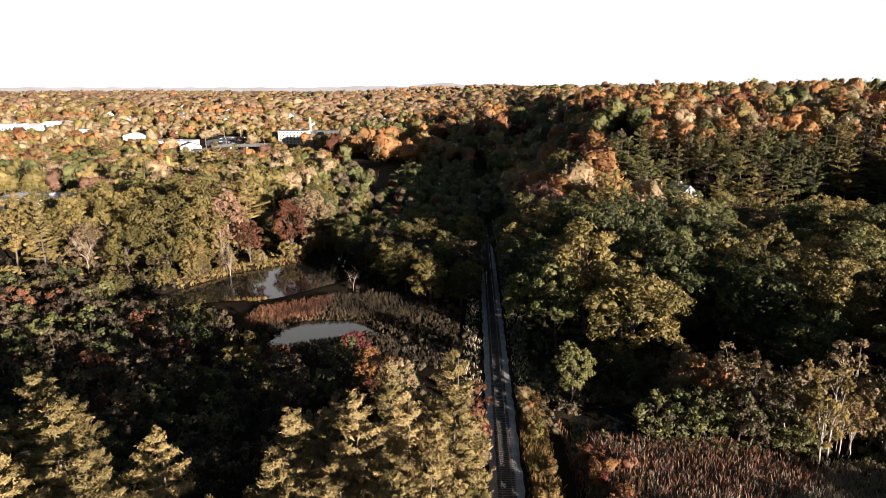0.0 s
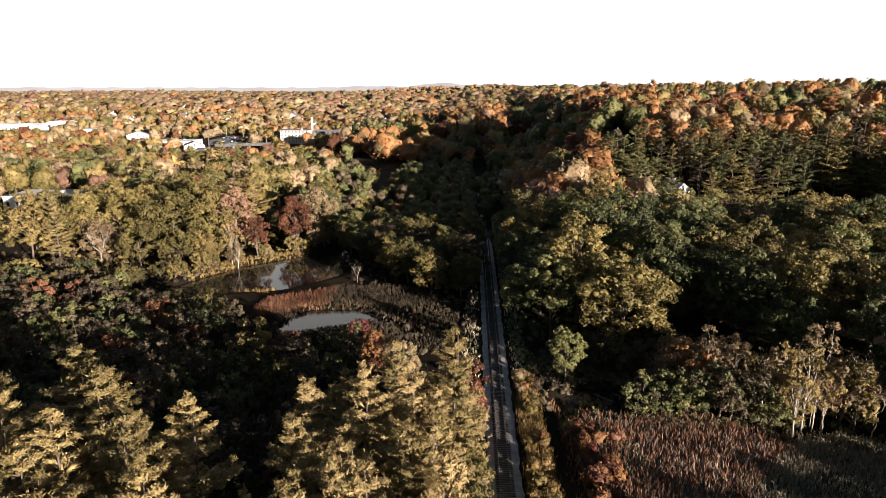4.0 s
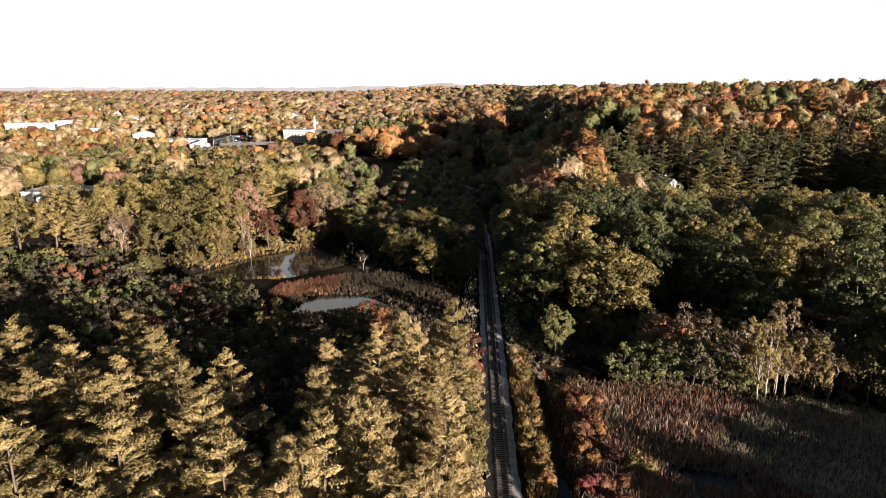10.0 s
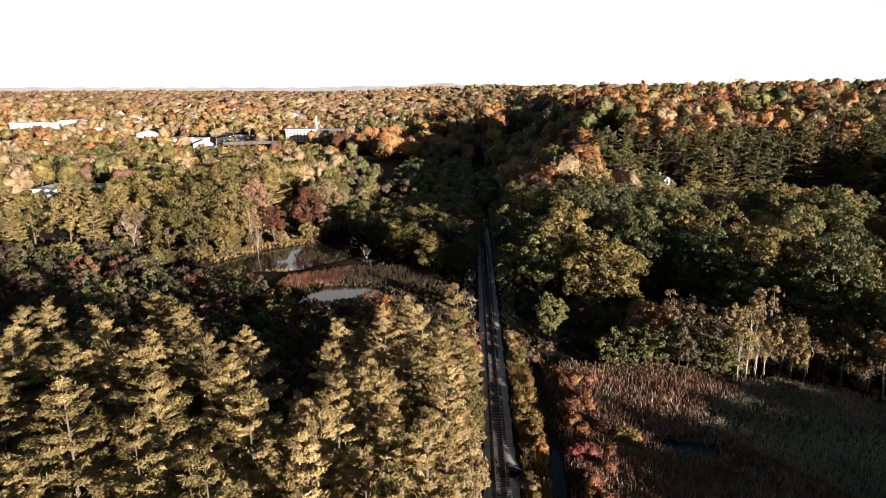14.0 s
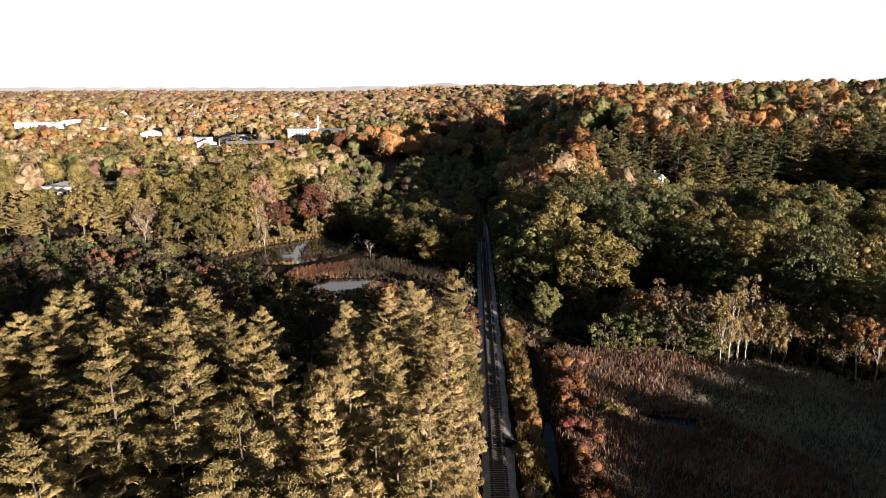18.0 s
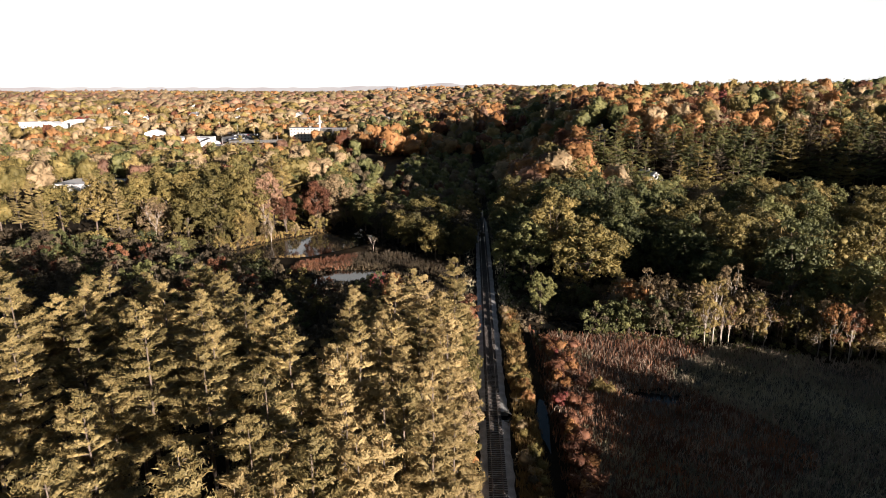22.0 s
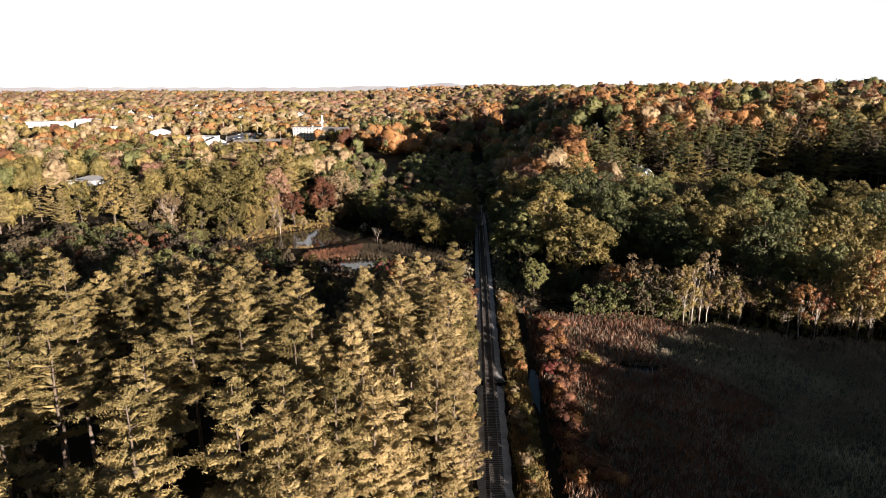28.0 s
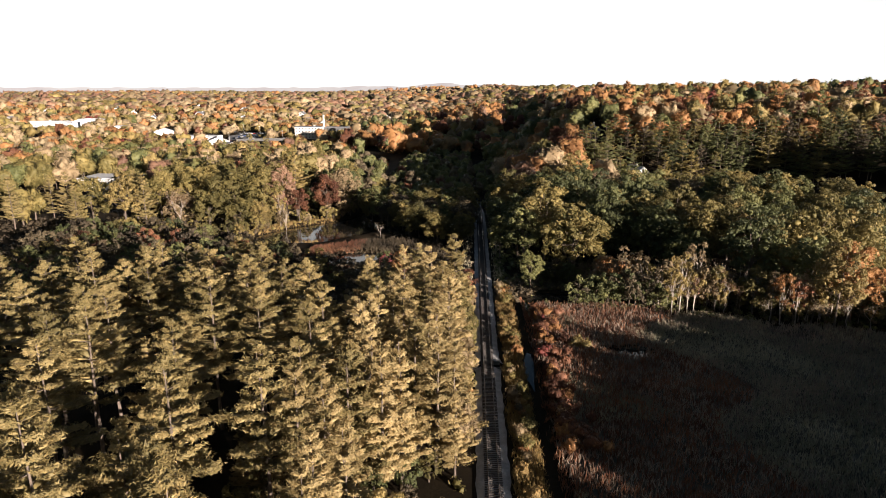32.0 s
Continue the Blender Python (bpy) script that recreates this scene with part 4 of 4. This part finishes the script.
# low thicket between the pines and the river
stand(-150, -6, 66, 160, 5.4, lambda x, y: y > 66 + 4 * math.sin(x / 9) and not in_pines(x, y) and y < 136 - (0.16 if x > -84 else 0.62) * (x + 60) - (11 if x <= -84 else 0) and not (x > -60 and y > 110) and not (x > -22 and y > 106) and (x < -14 or y < 100),
      lambda x, y: broad("low", x, y, float(rng.uniform(0.75, 1.3)), pick([("dusk", 5), ("green", 4), ("olive", 1), ("rust", 1)]), 1.0, "in the low thicket by the river", group="river thicket"), 3.2)


# wood on the other side of the marsh
def wood_edge(x):
    return 112 - 0.48 * (x - 14) if x < 50 else 94 - 0.32 * (x - 50)


stand(10, 150, 58, 216, 10.2, lambda x, y: wood_edge(x) + 5 < y < 220 and (x - 27) ** 2 + (y - 118) ** 2 > 200 and 11 < x < 26 + 0.72 * y,
      lambda x, y: broad(pick([("broad", 7), ("tall", 3)]), x, y, float(rng.uniform(1.05, 1.5)) + (0.12 if x < 46 else 0), pick([("green", 6), ("olive", 7), ("yellow", 0.9), ("tan", 0.6)]), 1.0, "in the wood beyond the marsh", group="marsh wood"), 7.0)
for k in range(130):
    x = float(rng.uniform(13, 104))
    y = wood_edge(x) + float(rng.uniform(-1.5, 9))
    if to_line(x, y, STREAM) > 1.2:
        broad("low", x, y, float(rng.uniform(0.4, 0.95)), pick([("green", 6), ("olive", 1.5), ("dusk", 5), ("tan", 0.4)]), 1.0, "at the foot of the wood", "edge_shrub", group="wood-edge shrubs")
for k in range(88):
    x = float(rng.uniform(30, 102))
    y = wood_edge(x) + float(rng.uniform(-6, 4))
    kind = pick([("low", 3.5), ("thin", 3), ("bare", 5)])
    if kind == "bare":
        plant("bare", x, y, float(rng.uniform(0.6, 0.95)), pick([("pink", 2), ("tan", 3), ("orange", 1)]), "bare_tree", "almost bare tree with pale twigs at the marsh edge", "tree", "marsh edge trees")
    else:
        broad(kind, x, y, float(rng.uniform(0.9, 1.35)) * (0.6 if kind == "thin" else 1.0), pick([("tan", 4), ("yellow", 3), ("orange", 1.2), ("olive", 4)]), 1.15, "with pale stems at the marsh edge", "", group="marsh edge trees")
for k in range(16):
    broad("low", 64 + 1.6 * k + float(rng.uniform(-2, 2)), 99 - 0.2 * k + float(rng.uniform(-5, 5)), float(rng.uniform(0.7, 1.1)), pick([("green", 3), ("olive", 2), ("dusk", 1)]), 1.0, "at the foot of the wood", "edge_shrub", group="wood-edge shrubs")
# wood round the near end of the marsh, unseen, added and sized to shade it
stand(46, 140, -110, 66, 7.6, lambda x, y: x > max(67 + 0.62 * (y + 20), 72 if y < -30 else 0, 95 + 0.12 * y if y > 10 else 0),
      lambda x, y: far_tree(pick([("green", 5), ("olive", 4), ("tan", 1)]), x, y, float(rng.uniform(1.16, 1.28)) if y < 22 else float(rng.uniform(0.98, 1.08))))

# trees between the river and the railway
# beyond y 225, dark leaf colours stand in for the valley's shade
stand(-46, 14, 148, 440, 7.8, lambda x, y: (x < -5.5 or y > 262) and y > (150 if x > -16 else 160 + 0.2 * (x + 40)) and x > river_x(y) and not (x > -6 and y > 380) and not (x < -30 and y < 178),
      lambda x, y: broad("broad", x, y, float(rng.uniform(0.72, 0.98)), pick([("green", 5), ("olive", 5), ("dusk", 1)]), 0.95, "between the river and the railway", group="riverside trees") if y < 225 else far_tree(pick([("green", 7), ("dusk", 3), ("rust", 0.3)]), x, y, float(rng.uniform(0.5, 0.68))), 4.8)
stand(5, 17, 103, 262, 6.2, lambda x, y: x > (5.8 if y > 122 else 9.5),
      lambda x, y: broad("tall", x, y, float(rng.uniform(0.85, 1.1)) * (1.0 if y > 120 else 0.72), pick([("green", 6), ("dusk", 2), ("olive", 3)]), 1.0, "beside the railway", group="riverside trees") if y < 225 else far_tree("green", x, y, float(rng.uniform(0.7, 0.9))), 4.5)


# far river bank
def bank_tree(x, y):
    leaf = pick([("olive", 8), ("green", 1), ("yellow", 1.2), ("tan", 1)] if y < 215 else [("olive", 7), ("green", 1.5), ("tan", 2.5), ("pink", 0.8), ("yellow", 1.5)] if y < 260 else [("olive", 6), ("green", 2.5), ("tan", 3), ("orange", 1.6), ("pink", 1.2), ("rust", 0.7), ("yellow", 1)])
    # low trees in dark leaf colours imitate the shaded river corridor
    if x > -90 and y > 222:
        return far_tree(pick([("green", 3), ("dusk", 2)]), x, y, float(rng.uniform(0.6, 0.8)))
    if y < 236 and x > -170:
        broad(pick([("broad", 4), ("tall", 1)]), x, y, float(rng.uniform(0.95, 1.35)), leaf, 1.0, "on the far river bank", group="far bank trees")
    else:
        far_tree(leaf, x, y, float(rng.uniform(0.95, 1.35)) * (1.0 if y < 320 else 0.8), rng.random() < 0.06)


stand(-330, -40, 150, 450, 10.2, lambda x, y: (x < river_x(y) if y > 158 else x < -95) and y > 162 + 0.5 * (x + 88) * (x < -88) and x > -95 - 0.86 * y and not (x > -116 and y < 212) and y > 174, bank_tree, 5.5)


for k in range(90):
    y = float(rng.uniform(150, 300))
    x = river_x(y) - float(np.interp(y, [p[1] for p in RIVER], [p[2] for p in RIVER])) * 1.25 - float(rng.uniform(1, 9))
    if to_line(x, y, RIVER) > 1.5:
        broad("low", x, y, float(rng.uniform(0.5, 0.95)), pick([("olive", 4), ("tan", 2), ("yellow", 1), ("dusk", 2), ("rust", 1)]), 1.0, "on the far river bank", "bank_shrub", group="bank shrubs") if y < 235 else far_tree("olive", x, y, 0.5)


# hillside
def on_hill(x, y):
    if x > 60 and y < 298:
        return
    if 12 < x < 60 and y < 286:
        return far_tree(pick([("orange", 4), ("tan", 3), ("pink", 3), ("olive", 1.5)]), x, y, float(rng.uniform(1.2, 1.55)))
    far_tree(pick([("green", 1.5), ("olive", 3), ("tan", 3), ("orange", 7), ("rust", 2), ("yellow", 1.5)]), x, y, float(rng.uniform(1.05, 1.4)), rng.random() < 0.06)


stand(60, 262, 238, 296, 8.2, lambda x, y: y > 243 + 0.03 * x and x < 70 + 0.62 * y,
      lambda x, y: plant("belt_pine", x, y, float(rng.uniform(0.74, 1.0)), pick([("green", 4), ("olive", 3), ("dusk", 1)]), "pine_tree", "dark green pine in a dense stand on the hillside", "tree", "hillside pines"), 4.5)
# trees on the unseen shading hill, raising its shadow
stand(240, 380, 55, 185, 12.5, lambda x, y: True, lambda x, y: far_tree(pick([("green", 3), ("olive", 2)]), x, y, float(rng.uniform(0.95, 1.15))))
stand(12, 330, 216, 420, 11.6, lambda x, y: x < 60 + 0.66 * y and x > river_x(y) + 50, on_hill, 6.0)
grow_groves()


# ---- far woods ----
TOWNTREE = [canopy(1000 + k, H=10.0, R=8.0, base=-1.5, lobes=16, res=4, leaves=120, leaf=1.2, limbs=0, inner=0.85, wild=0.4)[1] for k in range(6)]
RIDGETREE = [canopy(1010 + k, H=16.0, R=9.5, base=-2.0, lobes=18, res=4, leaves=160, leaf=1.5, limbs=0, inner=0.85, wild=0.4)[1] for k in range(6)]
# far crowns kept flat and smooth, their low contrast standing in for haze
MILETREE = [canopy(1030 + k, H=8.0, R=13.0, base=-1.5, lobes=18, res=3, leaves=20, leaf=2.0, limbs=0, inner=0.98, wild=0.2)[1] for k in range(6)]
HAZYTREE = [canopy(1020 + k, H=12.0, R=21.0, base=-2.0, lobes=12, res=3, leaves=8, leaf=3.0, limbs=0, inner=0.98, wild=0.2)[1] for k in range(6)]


def drift(p, span):
    """Ranks 0 to 1 that drift over the land, so that like colours stand together."""
    g = np.random.default_rng(len(p))
    x, y = p[:, 0] / span, p[:, 1] / span
    v = np.sin(x + 1.3 * np.sin(y * 0.7)) + np.sin(1.3 * y + 0.8 * np.sin(x * 1.1) + 2) + 0.6 * np.sin(2.3 * x - 1.9 * y) + g.normal(size=len(p)) * 0.75
    return (np.argsort(np.argsort(v)) + 0.5) / len(p)


def woods(name, leaf, pts, forms, label, spread=(0.62, 1.4)):
    """Many far trees in one mesh, each with its own turn and size."""
    g = np.random.default_rng(len(pts))
    V, F, nv = [], [], 0
    kind = g.integers(0, len(forms), len(pts))
    for k, (cv, cf) in enumerate(forms):
        p = pts[kind == k]
        n, a = len(p), g.uniform(0, 6.283, int(np.sum(kind == k)))
        sc = g.uniform(spread[0], spread[1], (n, 1))
        x = (cv[None, :, 0] * np.cos(a)[:, None] - cv[None, :, 1] * np.sin(a)[:, None]) * sc + p[:, :1]
        y = (cv[None, :, 0] * np.sin(a)[:, None] + cv[None, :, 1] * np.cos(a)[:, None]) * sc + p[:, 1:]
        z = cv[None, :, 2] * sc * g.uniform(0.8, 1.2, (n, 1)) + height(p[:, 0], p[:, 1])[:, None]
        V.append(np.stack([x, y, z], -1).reshape(-1, 3))
        F.append((cf[None] + (np.arange(n) * len(cv))[:, None, None]).reshape(-1, cf.shape[1]) + nv)
        nv += n * len(cv)
    return tagged(new(name, mesh(name, np.concatenate(V), np.concatenate(F), LEAF[leaf])), label, "woods", kind="stuff")


def scatter(n, y0, y1, fx):
    g = np.random.default_rng(int(n + y0))
    y = np.sqrt(g.uniform(y0 * y0, y1 * y1, n))
    x = g.uniform(-1, 1, n) * (0.74 * y + 60) - 0.05 * y
    ok = to_line(x, y, RIVER) > 7
    for a, b, c, d in OPEN:
        ok &= ~((x > a) & (x < c) & (y > b) & (y < d))
    return np.stack([x, y], 1)[ok & fx(x, y)]


near_far = scatter(4600, 400, 950, lambda x, y: (y > 450) | (x > 12) & (y > 415) | (x < -330))
mixr = drift(near_far, 26.0)
hillish = near_far[:, 0] > -120
# town trees lean to pale leaves, haze put into their colour
cuts_l = (("orange", 0.0, 0.20), ("tan", 0.20, 0.58), ("olive", 0.58, 0.70), ("rust", 0.70, 0.74), ("green", 0.74, 0.77), ("yellow", 0.77, 0.99), ("red", 0.99, 1.0))
cuts_h = (("orange", 0.0, 0.32), ("tan", 0.32, 0.48), ("olive", 0.48, 0.64), ("rust", 0.64, 0.74), ("green", 0.74, 0.94), ("yellow", 0.94, 0.99), ("red", 0.99, 1.0))
for (leaf, a, b), (_, c, d) in zip(cuts_l, cuts_h):
    sel = np.where(hillish, (mixr >= c) & (mixr < d), (mixr >= a) & (mixr < b))
    woods("far_woods", leaf, near_far[sel & hillish], RIDGETREE, f"{WORDS[leaf]} trees of the ridge")
    woods("town_trees", leaf, near_far[sel & ~hillish], TOWNTREE, f"{WORDS[leaf]} trees of the town")
group = np.random.default_rng(61).uniform((-26, 555), (24, 612), (16, 2))
woods("far_woods", "pink", group[:6], RIDGETREE, "faded pinkish trees of the ridge", (1.2, 1.5))
woods("far_woods", "orange", group[6:], RIDGETREE, "orange autumn trees of the ridge", (1.15, 1.45))
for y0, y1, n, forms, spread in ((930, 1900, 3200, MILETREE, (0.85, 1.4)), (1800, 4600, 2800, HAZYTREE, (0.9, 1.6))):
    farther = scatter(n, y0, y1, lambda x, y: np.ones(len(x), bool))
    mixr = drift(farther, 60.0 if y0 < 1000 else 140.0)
    # mostly tan and pink: the pallor of haze is painted into these leaves
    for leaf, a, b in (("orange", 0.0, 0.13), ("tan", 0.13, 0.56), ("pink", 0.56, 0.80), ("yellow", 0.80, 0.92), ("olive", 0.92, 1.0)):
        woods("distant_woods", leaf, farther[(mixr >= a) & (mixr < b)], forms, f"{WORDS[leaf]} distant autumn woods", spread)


# ---- undergrowth ----
def undergrowth(leaf, n, x0, x1, y0, y1, ok, label):
    g = np.random.default_rng(n)
    x, y = g.uniform(x0, x1, n), g.uniform(y0, y1, n)
    keep = ok(x, y) & (to_line(x, y, STREAM) > 1.0) & (to_line(x, y, POND) > 0.6) & (to_line(x, y, RIVER) > 0.8) & (to_line(x, y, DITCH) > 0.8)
    x, y = x[keep], y[keep]
    r = g.uniform(0.4, 1.1, len(x))
    c = np.stack([x, y, height(x, y) + 0.3 * r], 1)
    d = unit(g.normal(size=(len(x), 16, 3)) + np.array([0, 0, 0.5]))
    q = (c[:, None] + d * r[:, None, None] * g.uniform(0.7, 1.3, (len(x), 16, 1))).reshape(-1, 3)
    v, f = joined(sprays(q, (d + g.normal(size=d.shape) * 0.4).reshape(-1, 3), 0.55 * g.uniform(0.7, 1.4, len(q)), 0.35, g), masses(c, r[:, None] * np.array([0.8, 0.8, 0.7]), g, 0.12))
    tagged(new("undergrowth", mesh("undergrowth", v, f, LEAF[leaf], True)), label, "undergrowth", kind="stuff")


edge_of = lambda x: np.where(x < 50, 112 - 0.48 * (x - 14), 94 - 0.32 * (x - 50))
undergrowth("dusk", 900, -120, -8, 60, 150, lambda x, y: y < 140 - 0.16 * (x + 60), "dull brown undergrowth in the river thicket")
undergrowth("green", 2000, 10, 112, 70, 150, lambda x, y: (y > np.minimum(edge_of(x) - 4, 92 - 0.2 * (x - 14))) & (y < edge_of(x) + 34), "dark green undergrowth at the foot of the wood")
undergrowth("dusk", 2000, 10, 112, 70, 150, lambda x, y: (y > np.minimum(edge_of(x) - 5, 91 - 0.2 * (x - 14))) & (y < edge_of(x) + 34), "dull brown undergrowth at the foot of the wood")
undergrowth("olive", 1300, -150, -56, 150, 236, lambda x, y: (x < -60) & (y > 168 + 0.5 * (x + 88)), "olive undergrowth on the far river bank")
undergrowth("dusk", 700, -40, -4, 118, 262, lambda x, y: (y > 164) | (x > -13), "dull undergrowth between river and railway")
# dark leaves here paint in the shade round the pool
undergrowth("dusk", 420, 7, 30, 90, 116, lambda x, y: y > 93, "dull brown undergrowth round the dark pool, coloured dark for shade")
# extra shrubs added to cast shade over the pool's surroundings
for k in range(14):
    broad("low", 25 + 1.5 * k + float(rng.uniform(-1, 1)), 94.5 - 0.3 * k + float(rng.uniform(-2, 2)), float(rng.uniform(0.7, 1.1)), pick([("green", 3), ("dusk", 2)]), 1.1, "at the foot of the wood", "edge_shrub", group="wood-edge shrubs")
undergrowth("dusk", 1500, -210, -84, 136, 196, lambda x, y: y < 190, "dull brown undergrowth on the far river bank")
undergrowth("green", 420, 4, 16, 108, 262, lambda x, y: x > 4.2, "dark green undergrowth beside the railway")
undergrowth("olive", 420, -32, -4.4, 2, 92, lambda x, y: y > 10 - 2.5 * (x + 4), "olive undergrowth at the pine stand's edge")


# ---- marsh ----
def tufts(name, leaf, pts, tallness, blades, label, wide=0.16, z=None):
    g = np.random.default_rng(len(pts) + 5)
    n = len(pts)
    base = np.concatenate([pts, height(pts[:, 0], pts[:, 1])[:, None]], 1)
    hh = tallness * g.uniform(0.6, 1.3, (n, blades))
    lean = g.normal(size=(n, blades, 3)) * np.array([0.22, 0.22, 0]) + np.array([0, 0, 1])
    c = base[:, None] + g.normal(size=(n, blades, 3)) * np.array([0.22, 0.22, 0]) + lean * hh[..., None] * 0.5
    nr = g.normal(size=(n, blades, 3)) * np.array([1, 1, 0.25])
    v, f = sprays(c.reshape(-1, 3), nr.reshape(-1, 3), hh.ravel(), wide * g.uniform(0.7, 1.6, n * blades), g, lean.reshape(-1, 3), 0.05)
    return tagged(new(name, mesh(name, v, f, LEAF[leaf])), label, "reeds", kind="stuff")


def field(n, x0, x1, y0, y1, ok):
    g = np.random.default_rng(int(n))
    x, y = g.uniform(x0, x1, n), g.uniform(y0, y1, n)
    keep = ok(x, y) & (to_line(x, y, STREAM) > 0.5) & (to_line(x, y, POOL) > 0.4) & (to_line(x, y, POND) > 0.3) & (to_line(x, y, RIVER) > 0.3)
    return np.stack([x, y], 1)[keep]


def marsh_edge(x):
    return np.where(x < 50, 95 - 0.22 * (x - 14), 87 - 0.30 * (x - 50)) + 1.5 * np.sin(x / 4.0)


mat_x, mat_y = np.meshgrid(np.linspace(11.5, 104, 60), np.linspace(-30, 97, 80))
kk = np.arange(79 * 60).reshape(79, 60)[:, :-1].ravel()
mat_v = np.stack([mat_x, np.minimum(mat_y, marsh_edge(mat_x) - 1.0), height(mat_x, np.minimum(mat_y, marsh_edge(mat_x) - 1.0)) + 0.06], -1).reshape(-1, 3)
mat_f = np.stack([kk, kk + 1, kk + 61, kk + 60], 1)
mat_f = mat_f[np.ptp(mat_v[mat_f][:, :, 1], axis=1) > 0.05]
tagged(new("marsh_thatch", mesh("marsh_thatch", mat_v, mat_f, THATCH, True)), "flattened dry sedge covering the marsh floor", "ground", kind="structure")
wave = lambda x, y: np.sin(x / 7.0 + 0.6 * np.sin(y / 9.0)) + np.sin(y / 6.0 + x / 15)
tufts("reeds", "sedge", field(34000, 11, 100, -22, 112, lambda x, y: (y < marsh_edge(x)) & (wave(x, y) + (x - 42) / 22 > -0.3)), 1.0, 4, "olive-grey marsh sedge in shade", 0.2)
tufts("reeds", "reed", field(25000, 10, 100, -22, 112, lambda x, y: (y < marsh_edge(x)) & (wave(x, y) < 0.7)), 1.15, 3, "dry pale brown reeds in the marsh", 0.19)
tufts("reeds", "reedred", field(19000, 9.5, 70, -22, 108, lambda x, y: (y < marsh_edge(x)) & ((x - 9) / 44 + 0.25 * wave(x, y) < 0.7)), 1.25, 3, "rust-red reeds in the marsh", 0.19)
tufts("verge_grass", "gold", field(3400, 3.0, 7.4, 5, 108, lambda x, y: x > 3.2 + 0.4 * np.sin(y / 3)), 1.0, 5, "golden grass on the railway verge")
tufts("verge_grass", "sedge", field(2600, -6.5, 6.5, 100, 262, lambda x, y: (np.abs(x) > 3.2)), 0.8, 4, "dull grass on the railway verge")
tufts("bank_grass", "gold", field(3800, -104, -60, 156, 206, lambda x, y: (to_line(x, y, RIVER) < 6) & (y > 163 - 0.6 * (x + 80))), 1.0, 5, "golden grass on the far river bank")
tufts("reeds", "reedred", field(1500, -60, -42, 136, 160, lambda x, y: (np.abs(y - 148 - 0.6 * (x + 51)) < 8)), 1.2, 4, "rusty reeds between pond and river")
tufts("reeds", "dusk", field(2600, -60, -8, 117, 150, lambda x, y: y < 176), 0.9, 5, "dark sedge round the pond", 0.3)
# shade over these reeds is put into their dark leaf colour
tufts("reeds", "dusk", field(1600, -45, -14, 146, 163, lambda x, y: y < 176), 1.1, 4, "dull reeds between pond and railway, coloured dark for shade")

for k in range(56):
    y = float(rng.uniform(8, 108))
    plant("bush", float(rng.uniform(3.9, 6.8)), y, float(rng.uniform(0.42, 0.9)), pick([("olive", 4), ("gold", 4), ("tan", 2), ("orange", 3), ("dusk", 1)]), "shrub", "yellow-olive shrub on the railway verge", "shrub", "verge shrubs")
for k in range(74):
    y = float(rng.uniform(22, 86))
    x = 10.4 + 0.02 * y + float(rng.gamma(1.4, 1.5))
    plant("bush", x, y, float(rng.uniform(0.5, 1.0)), pick([("rust", 5), ("orange", 3), ("red", 0.6), ("reedred", 2)]), "shrub", "rust-red shrub along the marsh stream", "shrub", "stream shrubs")
plant("bush", 19.4, 63.8, 1.0, "yellow", "shrub", "pale yellow shrub alone in the marsh", "shrub")
plant("bush", 21.4, 63.0, 0.8, "yellow", "shrub", "pale yellow shrub alone in the marsh", "shrub")
